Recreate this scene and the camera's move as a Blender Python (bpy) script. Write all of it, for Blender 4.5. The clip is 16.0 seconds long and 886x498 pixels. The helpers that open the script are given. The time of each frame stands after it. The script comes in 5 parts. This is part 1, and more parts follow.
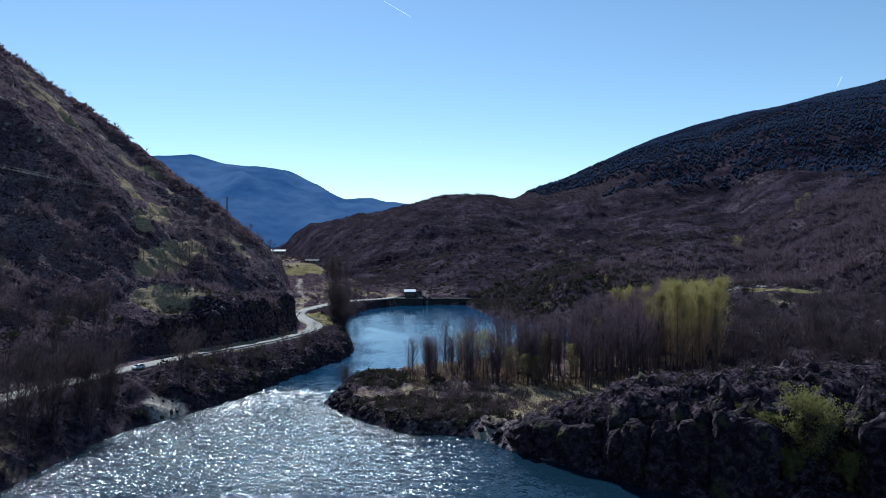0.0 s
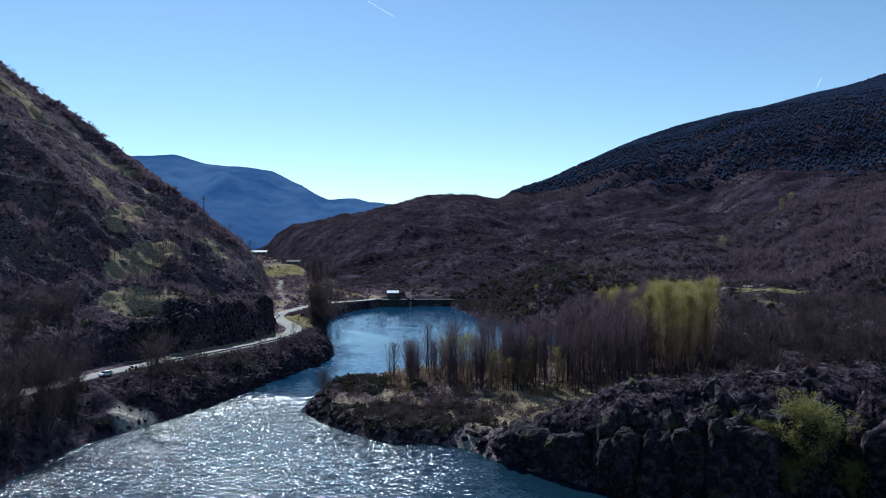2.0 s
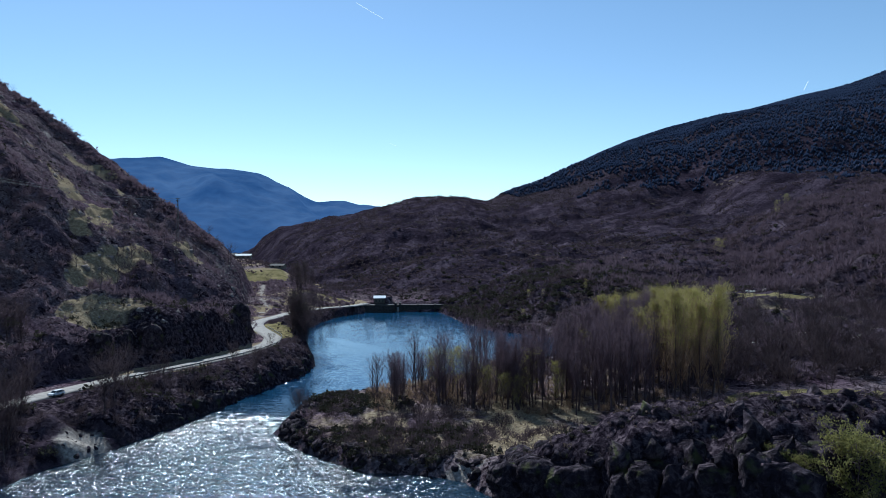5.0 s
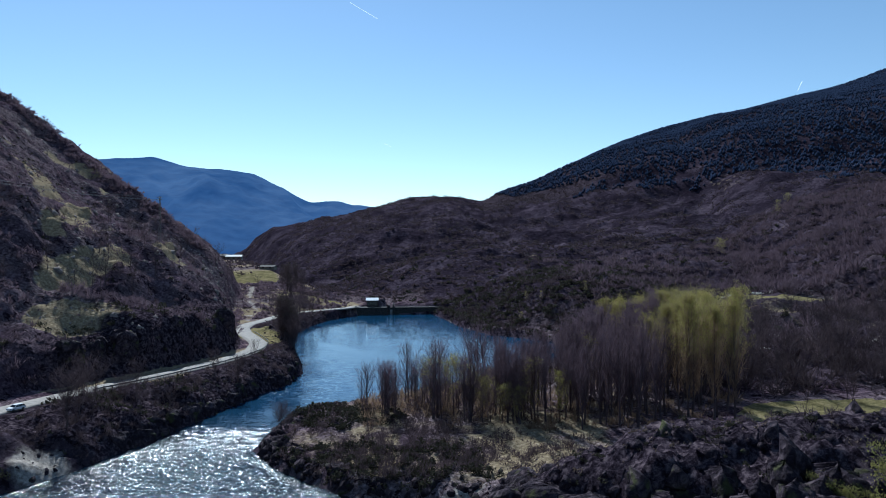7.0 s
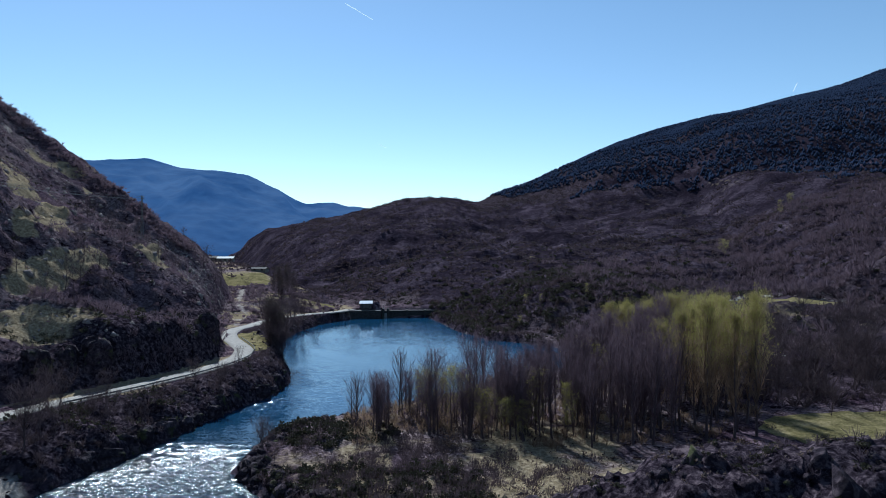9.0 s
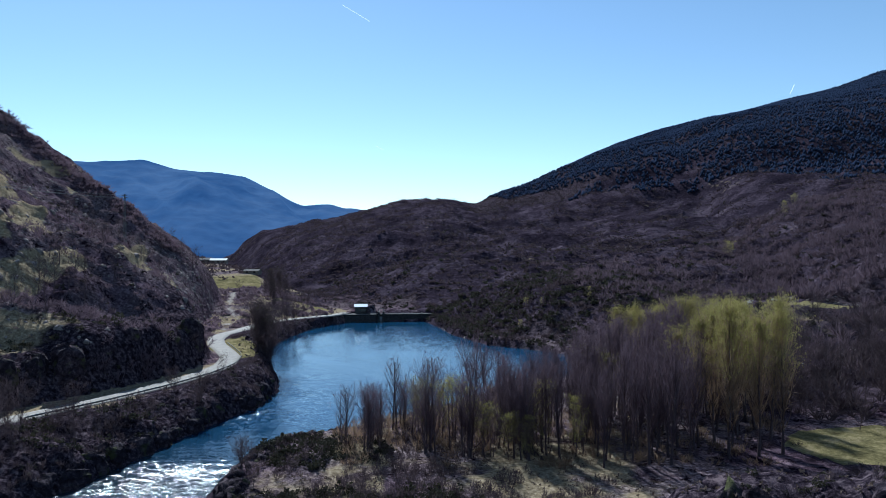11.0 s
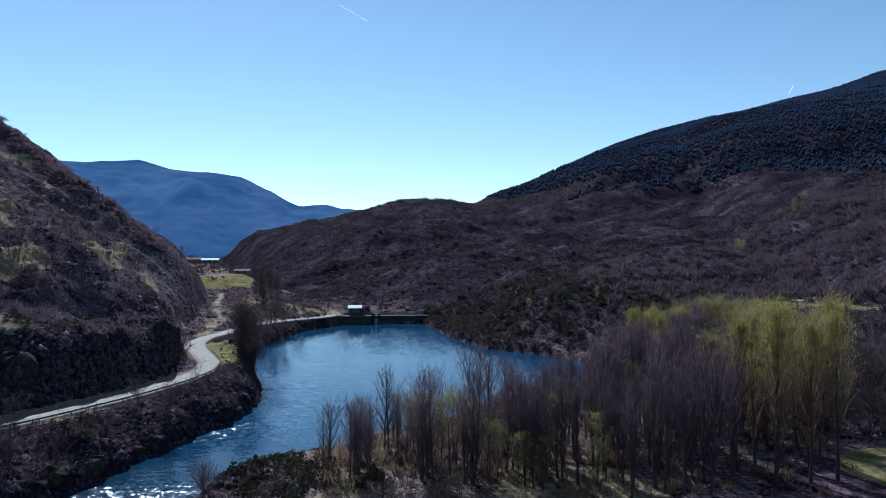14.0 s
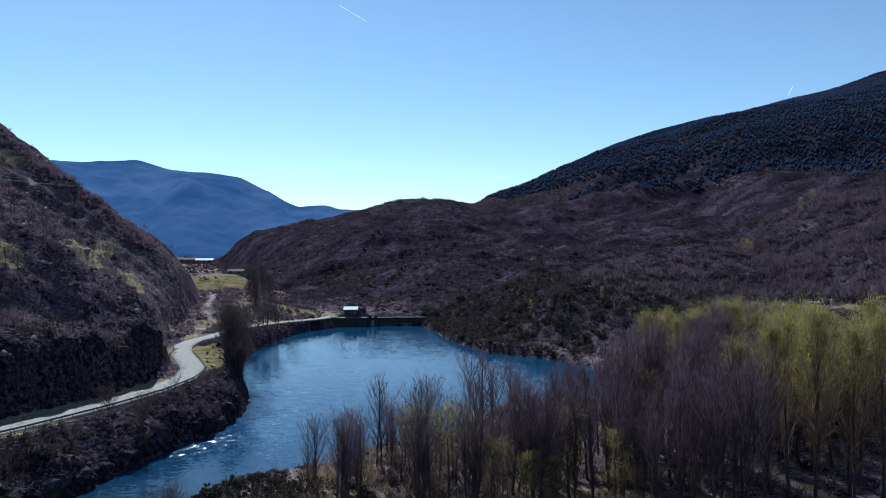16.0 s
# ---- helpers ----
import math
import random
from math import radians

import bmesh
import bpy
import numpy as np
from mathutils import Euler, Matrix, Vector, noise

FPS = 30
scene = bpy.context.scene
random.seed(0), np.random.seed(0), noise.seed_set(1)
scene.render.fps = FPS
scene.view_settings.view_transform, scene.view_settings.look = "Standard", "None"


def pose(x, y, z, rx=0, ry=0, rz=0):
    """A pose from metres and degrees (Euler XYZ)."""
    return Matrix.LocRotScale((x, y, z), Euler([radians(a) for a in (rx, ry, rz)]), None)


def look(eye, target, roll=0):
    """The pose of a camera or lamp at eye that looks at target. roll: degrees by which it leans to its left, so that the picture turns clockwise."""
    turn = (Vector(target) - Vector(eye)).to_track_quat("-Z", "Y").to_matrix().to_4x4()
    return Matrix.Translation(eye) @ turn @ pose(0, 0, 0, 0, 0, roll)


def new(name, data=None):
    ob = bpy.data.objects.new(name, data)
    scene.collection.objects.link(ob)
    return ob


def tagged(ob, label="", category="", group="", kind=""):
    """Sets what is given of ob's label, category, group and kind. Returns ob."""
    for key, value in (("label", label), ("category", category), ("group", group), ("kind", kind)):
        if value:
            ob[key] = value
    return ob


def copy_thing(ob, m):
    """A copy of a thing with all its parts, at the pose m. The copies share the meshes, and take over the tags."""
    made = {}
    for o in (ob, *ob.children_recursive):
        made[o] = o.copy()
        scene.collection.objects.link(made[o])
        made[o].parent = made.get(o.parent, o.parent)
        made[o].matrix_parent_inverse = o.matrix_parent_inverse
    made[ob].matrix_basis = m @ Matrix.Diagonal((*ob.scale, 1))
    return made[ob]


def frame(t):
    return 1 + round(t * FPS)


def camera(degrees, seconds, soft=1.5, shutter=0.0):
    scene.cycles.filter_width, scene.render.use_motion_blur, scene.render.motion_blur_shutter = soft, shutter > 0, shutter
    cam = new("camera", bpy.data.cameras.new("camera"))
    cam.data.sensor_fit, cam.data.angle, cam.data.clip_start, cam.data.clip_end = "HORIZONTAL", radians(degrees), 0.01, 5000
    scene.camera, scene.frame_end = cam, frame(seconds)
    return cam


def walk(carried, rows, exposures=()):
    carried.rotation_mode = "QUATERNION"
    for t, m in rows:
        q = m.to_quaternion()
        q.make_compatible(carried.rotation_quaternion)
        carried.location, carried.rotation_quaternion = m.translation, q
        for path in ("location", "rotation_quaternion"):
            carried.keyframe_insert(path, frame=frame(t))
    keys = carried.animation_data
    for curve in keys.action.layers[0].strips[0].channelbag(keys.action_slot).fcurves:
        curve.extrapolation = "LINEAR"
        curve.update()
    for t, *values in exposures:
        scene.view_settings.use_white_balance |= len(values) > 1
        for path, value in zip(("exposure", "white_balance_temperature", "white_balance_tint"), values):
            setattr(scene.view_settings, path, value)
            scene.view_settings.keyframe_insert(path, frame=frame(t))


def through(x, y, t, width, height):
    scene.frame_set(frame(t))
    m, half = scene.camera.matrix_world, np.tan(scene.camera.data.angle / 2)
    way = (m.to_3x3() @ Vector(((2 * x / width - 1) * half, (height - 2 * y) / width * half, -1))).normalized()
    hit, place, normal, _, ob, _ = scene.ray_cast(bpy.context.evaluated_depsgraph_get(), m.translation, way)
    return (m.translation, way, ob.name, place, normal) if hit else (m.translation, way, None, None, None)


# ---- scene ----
cam = camera(64.9, 16.0, soft=0.9)
PATH = [
    (0.0, pose(0.00, 0.00, 40.00, 89.37, -0.15, -0.00)),
    (0.5, pose(0.15, 1.43, 39.90, 89.38, -0.11, -0.36)),
    (1.0, pose(0.29, 2.96, 39.86, 89.39, -0.08, -0.71)),
    (1.5, pose(0.41, 4.64, 39.84, 89.40, -0.05, -1.03)),
    (2.0, pose(0.58, 6.54, 39.88, 89.41, -0.03, -1.29)),
    (2.5, pose(0.72, 8.69, 39.91, 89.43, -0.01, -1.50)),
    (3.0, pose(0.88, 11.07, 40.00, 89.46, 0.01, -1.71)),
    (3.5, pose(1.01, 13.64, 40.09, 89.52, 0.02, -1.83)),
    (4.0, pose(1.12, 16.34, 40.18, 89.56, 0.04, -1.94)),
    (6.5, pose(1.63, 30.84, 40.41, 89.64, 0.12, -2.52)),
    (7.0, pose(1.77, 33.94, 40.30, 89.65, 0.14, -2.62)),
    (7.5, pose(1.90, 37.02, 40.24, 89.67, 0.16, -2.70)),
    (8.0, pose(2.00, 40.07, 40.21, 89.70, 0.17, -2.79)),
    (8.5, pose(2.10, 43.06, 40.19, 89.74, 0.18, -2.87)),
    (9.0, pose(2.13, 46.04, 40.19, 89.77, 0.19, -2.98)),
    (11.5, pose(2.74, 60.66, 39.80, 89.97, 0.16, -3.26)),
    (12.0, pose(2.82, 63.73, 39.62, 89.99, 0.16, -3.30)),
    (12.5, pose(2.92, 66.79, 39.35, 90.00, 0.16, -3.35)),
    (13.0, pose(3.06, 69.78, 39.00, 90.00, 0.14, -3.37)),
    (13.5, pose(3.25, 72.70, 38.72, 90.01, 0.13, -3.39)),
    (14.0, pose(3.44, 75.57, 38.51, 90.03, 0.15, -3.40)),
    (14.5, pose(3.61, 78.47, 38.33, 90.04, 0.16, -3.45)),
    (15.0, pose(3.78, 81.38, 38.16, 90.05, 0.14, -3.48)),
    (15.5, pose(3.95, 84.25, 38.00, 90.06, 0.12, -3.49)),
    (16.0, pose(4.12, 87.11, 37.90, 90.10, 0.09, -3.50)),
]
EXPOSURES = [(0.0, 0.55), (4.0, 0.58), (8.0, 0.6), (8.5, 0.62), (9.0, 0.56), (11.5, 0.74), (12.0, 0.66), (12.5, 0.5), (13.0, 0.57), (14.0, 0.58), (14.5, 0.66), (15.0, 0.56), (16.0, 0.58)]
walk(cam, PATH, [(t, stops, 5300, 0) for t, stops in EXPOSURES])

# ---- light ----
SUN_AZ = radians(-17.0)      # from +y towards -x
SUN_EL = radians(39.0)
world = bpy.data.worlds.new("world")
scene.world = world
world.use_nodes = True
wn = world.node_tree.nodes
sky = wn.new("ShaderNodeTexSky")
sky.sky_type = "NISHITA"
sky.sun_disc = False
sky.sun_elevation = SUN_EL
sky.sun_rotation = SUN_AZ
sky.altitude = 1500
sky.air_density, sky.dust_density, sky.ozone_density = 1.0, 0.15, 1.2
wn["Background"].inputs["Strength"].default_value = 0.0805
clear = wn.new("ShaderNodeMix")
clear.data_type, clear.blend_type = "RGBA", "MULTIPLY"
clear.inputs[0].default_value = 1.0
clear.inputs[7].default_value = (1.1, 1.03, 0.95, 1)      # a clear cyan spring sky
world.node_tree.links.new(sky.outputs[0], clear.inputs[6])
world.node_tree.links.new(clear.outputs[2], wn["Background"].inputs["Color"])
sun_data = bpy.data.lights.new("sun", "SUN")
sun_data.energy, sun_data.angle, sun_data.color = 4.2, radians(0.55), (1.0, 0.965, 0.93)
sun = new("sun", sun_data)
SUN_DIR = Vector((math.sin(SUN_AZ) * math.cos(SUN_EL), math.cos(SUN_AZ) * math.cos(SUN_EL), math.sin(SUN_EL)))
sun.matrix_world = look(SUN_DIR * 500, (0, 0, 0))


# ---- materials ----
class Mat:
    """A node material: small wrappers for the nodes used below."""

    def __init__(self, name, rough=0.9, spec=0.3):
        self.m = bpy.data.materials.new(name)
        self.m.use_nodes = True
        self.t = self.m.node_tree
        self.b = self.t.nodes["Principled BSDF"]
        self.b.inputs["Roughness"].default_value = rough
        self.b.inputs["Specular IOR Level"].default_value = spec
        self.geo = self.t.nodes.new("ShaderNodeNewGeometry")
        self.obj = self.t.nodes.new("ShaderNodeObjectInfo")

    def link(self, a, b):
        self.t.links.new(a, b)

    def noise(self, scale, detail=4.0, rough=0.55, stretch=None, distortion=0.0):
        n = self.t.nodes.new("ShaderNodeTexNoise")
        n.inputs["Scale"].default_value = scale
        n.inputs["Detail"].default_value = detail
        n.inputs["Roughness"].default_value = rough
        n.inputs["Distortion"].default_value = distortion
        src = self.geo.outputs["Position"]
        if stretch:
            mp = self.t.nodes.new("ShaderNodeMapping")
            mp.inputs["Scale"].default_value = stretch
            self.link(src, mp.inputs["Vector"])
            src = mp.outputs["Vector"]
        self.link(src, n.inputs["Vector"])
        return n.outputs["Fac"]

    def voronoi(self, scale, feature="F1"):
        n = self.t.nodes.new("ShaderNodeTexVoronoi")
        n.feature = feature
        n.inputs["Scale"].default_value = scale
        self.link(self.geo.outputs["Position"], n.inputs["Vector"])
        return n.outputs["Distance"]

    def ramp(self, fac, *stops):
        n = self.t.nodes.new("ShaderNodeValToRGB")
        el = n.color_ramp.elements
        while len(el) < len(stops):
            el.new(0.5)
        for e, (p, c) in zip(el, stops):
            e.position = p
            e.color = (*c, 1) if len(c) == 3 else c
        self.link(fac, n.inputs["Fac"])
        return n.outputs["Color"]

    def level(self, fac, lo, hi):
        n = self.t.nodes.new("ShaderNodeMapRange")
        n.interpolation_type = "SMOOTHSTEP"
        n.inputs["From Min"].default_value, n.inputs["From Max"].default_value = lo, hi
        self.link(fac, n.inputs["Value"])
        return n.outputs["Result"]

    def math(self, op, a, b):
        n = self.t.nodes.new("ShaderNodeMath")
        n.operation = op
        for k, v in enumerate((a, b)):
            if isinstance(v, (int, float)):
                n.inputs[k].default_value = v
            else:
                self.link(v, n.inputs[k])
        return n.outputs[0]

    def mix(self, fac, a, b, blend="MIX"):
        n = self.t.nodes.new("ShaderNodeMix")
        n.data_type, n.blend_type = "RGBA", blend
        if isinstance(fac, (int, float)):
            n.inputs[0].default_value = fac
        else:
            self.link(fac, n.inputs[0])
        for k, v in ((6, a), (7, b)):
            if isinstance(v, tuple):
                n.inputs[k].default_value = (*v, 1)
            else:
                self.link(v, n.inputs[k])
        return n.outputs[2]

    def color(self, c):
        if isinstance(c, tuple):
            self.b.inputs["Base Color"].default_value = (*c, 1)
        else:
            self.link(c, self.b.inputs["Base Color"])
        return self

    def bump(self, height, strength=0.6, distance=0.3):
        n = self.t.nodes.new("ShaderNodeBump")
        n.inputs["Strength"].default_value = strength
        n.inputs["Distance"].default_value = distance
        self.link(height, n.inputs["Height"])
        self.link(n.outputs["Normal"], self.b.inputs["Normal"])
        return self

    def attr(self, name):
        n = self.t.nodes.new("ShaderNodeAttribute")
        n.attribute_name = name
        return n

    def per_object(self, base, amount=0.35):
        """base, lighter or darker from object to object and from piece to piece"""
        r = self.math("ADD", self.obj.outputs["Random"], self.geo.outputs["Random Per Island"])
        f = self.math("MULTIPLY_ADD", r, amount)
        f.node.inputs[2].default_value = 1 - amount
        n = self.t.nodes.new("ShaderNodeMix")
        n.data_type, n.blend_type = "RGBA", "MULTIPLY"
        n.inputs[0].default_value = 1.0
        if isinstance(base, tuple):
            n.inputs[6].default_value = (*base, 1)
        else:
            self.link(base, n.inputs[6])
        self.link(f, n.inputs[7])
        return n.outputs[2]


def make_ground():
    g = Mat("hill_ground", 1.0, 0.0)
    cover = g.attr("cover")
    sep = g.t.nodes.new("ShaderNodeSeparateColor")
    g.link(cover.outputs["Color"], sep.inputs["Color"])
    fine, mid, big = g.noise(1.3, 6, 0.7), g.noise(0.16, 5, 0.6), g.noise(0.03, 4, 0.6)
    # soil, heath and rock are tinted bluer: haze put into the ground colour
    soil = g.ramp(fine, (0.36, (0.055, 0.04, 0.045)), (0.5, (0.145, 0.108, 0.112)), (0.64, (0.32, 0.25, 0.25)))
    heath = g.ramp(g.math("ADD", g.math("MULTIPLY", mid, 0.5), g.math("MULTIPLY", fine, 0.5)), (0.41, (0.01758, 0.01108, 0.01657)), (0.5, (0.06057, 0.03878, 0.05304)), (0.6, (0.2052, 0.1396, 0.1635)))
    earth = g.mix(g.level(big, 0.38, 0.62), soil, heath)
    speck = g.noise(0.42, 7, 0.75, None, 0.8)
    earth = g.mix(g.level(speck, 0.47, 0.39), earth, (0.01, 0.00572, 0.009))
    chips = g.level(g.noise(1.9, 3, 0.8), 0.62, 0.7)
    earth = g.mix(g.math("MULTIPLY", chips, g.level(speck, 0.5, 0.6)), earth, (0.15, 0.108, 0.115))
    wood = g.attr("heath").outputs["Fac"]
    # dark scrub floor; its added blue is haze mixed into the colour
    moor = g.ramp(g.math("ADD", g.math("MULTIPLY", speck, 0.6), g.math("MULTIPLY", big, 0.4)), (0.42, (0.011, 0.0085, 0.0125)), (0.51, (0.031, 0.0225, 0.032)), (0.6, (0.084, 0.064, 0.08)))
    earth = g.mix(wood, earth, moor)
    # tan grass, its tone raised to stand for sun on the open patches
    grass = g.ramp(fine, (0.36, (0.13, 0.096, 0.06)), (0.5, (0.23, 0.176, 0.11)), (0.64, (0.36, 0.285, 0.19)))
    green = g.ramp(g.math("ADD", g.math("MULTIPLY", fine, 0.5), g.math("MULTIPLY", mid, 0.5)), (0.38, (0.08, 0.067, 0.03)), (0.5, (0.165, 0.136, 0.064)), (0.62, (0.3, 0.236, 0.13)))
    rock = g.ramp(g.noise(0.9, 7.04, 0.72), (0.4, (0.0075, 0.0057, 0.00825)), (0.51, (0.0315, 0.02325, 0.03135)), (0.62, (0.115, 0.086, 0.095)))
    pale = g.ramp(fine, (0.36, (0.16, 0.135, 0.115)), (0.64, (0.42, 0.365, 0.315)))
    # patchy edges: each cover's weight is broken up by the noise
    def cut(out):
        return g.level(g.math("ADD", out, g.math("MULTIPLY", g.math("SUBTRACT", mid, 0.5), 1.1)), 0.35, 0.65)
    c = g.mix(cut(sep.outputs[0]), earth, grass)
    c = g.mix(cut(sep.outputs[1]), c, rock)
    c = g.mix(cut(sep.outputs[2]), c, pale)
    c = g.mix(g.level(g.math("ADD", cover.outputs["Alpha"], g.math("MULTIPLY", g.math("SUBTRACT", g.noise(0.3, 4), 0.5), 1.0)), 0.4, 0.6), c, green)
    g.color(c)
    h = g.math("ADD", g.math("MULTIPLY", g.noise(0.55, 7, 0.68), 1.0), g.math("MULTIPLY", fine, 0.35))
    g.bump(h, 0.9, 0.55)
    return g.m


def make_water():
    w = Mat("river_water", 0.2, 0.5)
    w.b.inputs["IOR"].default_value = 1.33
    depth = w.noise(0.02, 3)
    ruffle = w.attr("ruffle").outputs["Fac"]
    calm = w.ramp(depth, (0.35, (0.008, 0.038, 0.084)), (0.65, (0.013, 0.052, 0.112)))
    murky_dull = w.ramp(depth, (0.35, (0.006, 0.018, 0.03)), (0.65, (0.010, 0.024, 0.042)))
    # green silt past the tongue of land; its weaker sky reflection is coloured in
    place = w.t.nodes.new("ShaderNodeSeparateXYZ")
    w.link(w.geo.outputs["Position"], place.inputs[0])
    w.color(w.mix(w.level(w.math("ADD", place.outputs["Y"], w.math("MULTIPLY", w.noise(0.03, 3), 30.0)), 245.0, 195.0), calm, murky_dull))

    w.link(w.math("ADD", w.math("MULTIPLY", w.level(ruffle, 0.15, 0.6), 0.08), 0.07), w.b.inputs["Roughness"])

    # wavelets: the surface leans by the noise, more where the wind ruffles it
    def vec(op, p, q):
        n = w.t.nodes.new("ShaderNodeVectorMath")
        n.operation = op
        for k, v in enumerate((p, q)):
            if isinstance(v, tuple):
                n.inputs[k].default_value = v
            elif v is not None:
                w.link(v, n.inputs[k])
        return n
    lean = None
    for scale, detail, stretch, amount in ((3.1, 2.0, (0.6, 1.0, 1.0), 2.9), (0.75, 2.0, (0.5, 1.0, 1.0), 1.5), (0.07, 2.0, (0.8, 1.0, 1.0), 0.25)):
        src = w.noise(scale, detail, 0.55, stretch, 0.4).node.outputs["Color"]
        piece = vec("MULTIPLY", vec("SUBTRACT", src, (0.5, 0.5, 0.5)).outputs[0], (amount, amount, 0.0)).outputs[0]
        lean = piece if lean is None else vec("ADD", lean, piece).outputs[0]
    scaled = vec("SCALE", lean, None)
    w.link(ruffle, scaled.inputs["Scale"])
    up = vec("NORMALIZE", vec("ADD", scaled.outputs[0], (0.0, 0.0, 1.0)).outputs[0], None)
    w.link(up.outputs[0], w.b.inputs["Normal"])
    return w.m


def make_rock():
    r = Mat("dark_rock", 0.95, 0.06)
    n = r.noise(0.8, 8, 0.72, None, 0.5)
    c = r.ramp(n, (0.34, (0.0081, 0.006075, 0.00891)), (0.5, (0.0297, 0.0216, 0.0297)), (0.68, (0.115, 0.086, 0.095)))
    moss = r.level(r.noise(0.35, 4), 0.55, 0.7)
    r.color(r.per_object(r.mix(moss, c, (0.06, 0.06, 0.028)), 0.25))
    r.bump(r.math("ADD", n, r.voronoi(0.9)), 0.9, 0.6)
    return r.m


def make_plain(name, dark, light, scale=3.0, rough=0.9, spec=0.2, vary=0.3, bump=0.0):
    p = Mat(name, rough, spec)
    n = p.noise(scale, 5, 0.65)
    p.color(p.per_object(p.ramp(n, (0.3, dark), (0.7, light)), vary))
    if bump:
        p.bump(n, 0.6, bump)
    return p.m


GROUND, WATER, ROCK = make_ground(), make_water(), make_rock()
STONE = make_plain("weathered_grey_stone", (0.05, 0.042, 0.04), (0.3, 0.255, 0.24), 0.9, 1.0, 0.0, 0.35, 0.1)
ASPHALT = make_plain("pale_worn_asphalt", (0.19, 0.163, 0.14), (0.33, 0.29, 0.255), 0.7, 0.9, 0.2, 0.0, 0.02)
GRAVEL = make_plain("pale_gravel", (0.24, 0.22, 0.19), (0.45, 0.42, 0.37), 1.8, 0.95, 0.1, 0.0, 0.05)
BARK = make_plain("grey_brown_bark", (0.055, 0.04, 0.042), (0.12, 0.09, 0.092), 4.0, 1.0, 0.02, 0.3)
# dark needles; the blue in this base colour stands for haze on the mountain
PINE = make_plain("haze_blue_pine_needles", (0.016, 0.0225, 0.045), (0.025, 0.0335, 0.06), 0.02, 1.0, 0.0, 0.1)
# stained concrete, darkened in its colour for the shaded face of the dam
CONCRETE = make_plain("stained_shaded_concrete", (0.026, 0.025, 0.024), (0.075, 0.071, 0.068), 0.8, 0.9, 0.2, 0.1, 0.03)


def make_leaf(name, dark, light, through):
    p = Mat(name, 0.85, 0.06)
    c = p.per_object(p.ramp(p.noise(0.6, 3), (0.3, dark), (0.7, light)), 0.3)
    p.color(c)
    tr = p.t.nodes.new("ShaderNodeBsdfTranslucent")
    p.link(c, tr.inputs["Color"])
    ms = p.t.nodes.new("ShaderNodeMixShader")
    ms.inputs[0].default_value = through
    p.link(p.b.outputs[0], ms.inputs[1])
    p.link(tr.outputs[0], ms.inputs[2])
    p.link(ms.outputs[0], p.t.nodes["Material Output"].inputs["Surface"])
    return p.m


LEAF_YOUNG = make_leaf("young_yellow_green_leaves", (0.215, 0.185, 0.058), (0.365, 0.315, 0.112), 0.46)
LEAF_SPRING = make_leaf("dull_spring_green_leaves", (0.15, 0.14, 0.045), (0.28, 0.25, 0.09), 0.4)
LEAF_OLIVE = make_leaf("dull_olive_leaves", (0.026, 0.0255, 0.019), (0.07, 0.062, 0.04), 0.2)
LEAF_DRY = make_leaf("dry_brown_undergrowth", (0.077, 0.055, 0.04576), (0.187, 0.1375, 0.1144), 0.3)
# the twigs' own purple, with extra blue for haze put into the colour
TWIG = make_leaf("bare_purple_brown_twigs", (0.108, 0.074, 0.09), (0.2, 0.142, 0.166), 0.42)
TWIG_POPLAR = make_leaf("bare_grey_purple_twigs", (0.082, 0.056, 0.07), (0.155, 0.11, 0.13), 0.4)
# the next two are darkened copies of the twigs: shade put into the colour
TWIG_SHADED = make_leaf("shade_dark_twigs", (0.07458, 0.05462, 0.07095), (0.1399, 0.1057, 0.1276), 0.34)
TWIG_BROWN = make_leaf("dark_brown_twigs", (0.047, 0.033, 0.037), (0.09, 0.065, 0.07), 0.32)
TWIG_RED = make_leaf("bare_reddish_twigs", (0.19, 0.125, 0.085), (0.32, 0.22, 0.15), 0.45)


# ---- plan of the valley ----
def smooth(a, lo, hi):
    t = np.clip((a - lo) / (hi - lo), 0, 1)
    return t * t * (3 - 2 * t)


def hash2(ix, iy, seed):
    n = (ix.astype(np.int64) * 374761393 + iy.astype(np.int64) * 668265263 + seed * 974634777) & 0xFFFFFFFF
    n = ((n ^ (n >> 13)) * 1274126177) & 0xFFFFFFFF
    return ((n ^ (n >> 16)) & 0xFFFF) / 65535.0


def value_noise(x, y, seed):
    ix, iy = np.floor(x), np.floor(y)
    fx, fy = x - ix, y - iy
    fx, fy = fx * fx * fx * (fx * (fx * 6 - 15) + 10), fy * fy * fy * (fy * (fy * 6 - 15) + 10)
    a, b = hash2(ix, iy, seed), hash2(ix + 1, iy, seed)
    c, d = hash2(ix, iy + 1, seed), hash2(ix + 1, iy + 1, seed)
    return (a + (b - a) * fx) * (1 - fy) + (c + (d - c) * fx) * fy


def fractal(x, y, size, octaves=4, seed=0, gain=0.5):
    """noise between about -1 and 1, the largest bumps size metres wide"""
    total, amp, norm = 0.0, 1.0, 0.0
    ca, sa = math.cos(0.6), math.sin(0.6)
    x, y = x / size, y / size
    for k in range(octaves):
        total = total + amp * (value_noise(x, y, seed + k * 17) * 2 - 1)
        norm += amp
        amp *= gain
        x, y = (x * ca - y * sa) * 2.03 + 11.3, (x * sa + y * ca) * 2.03 + 5.7
    return total / norm * 1.5


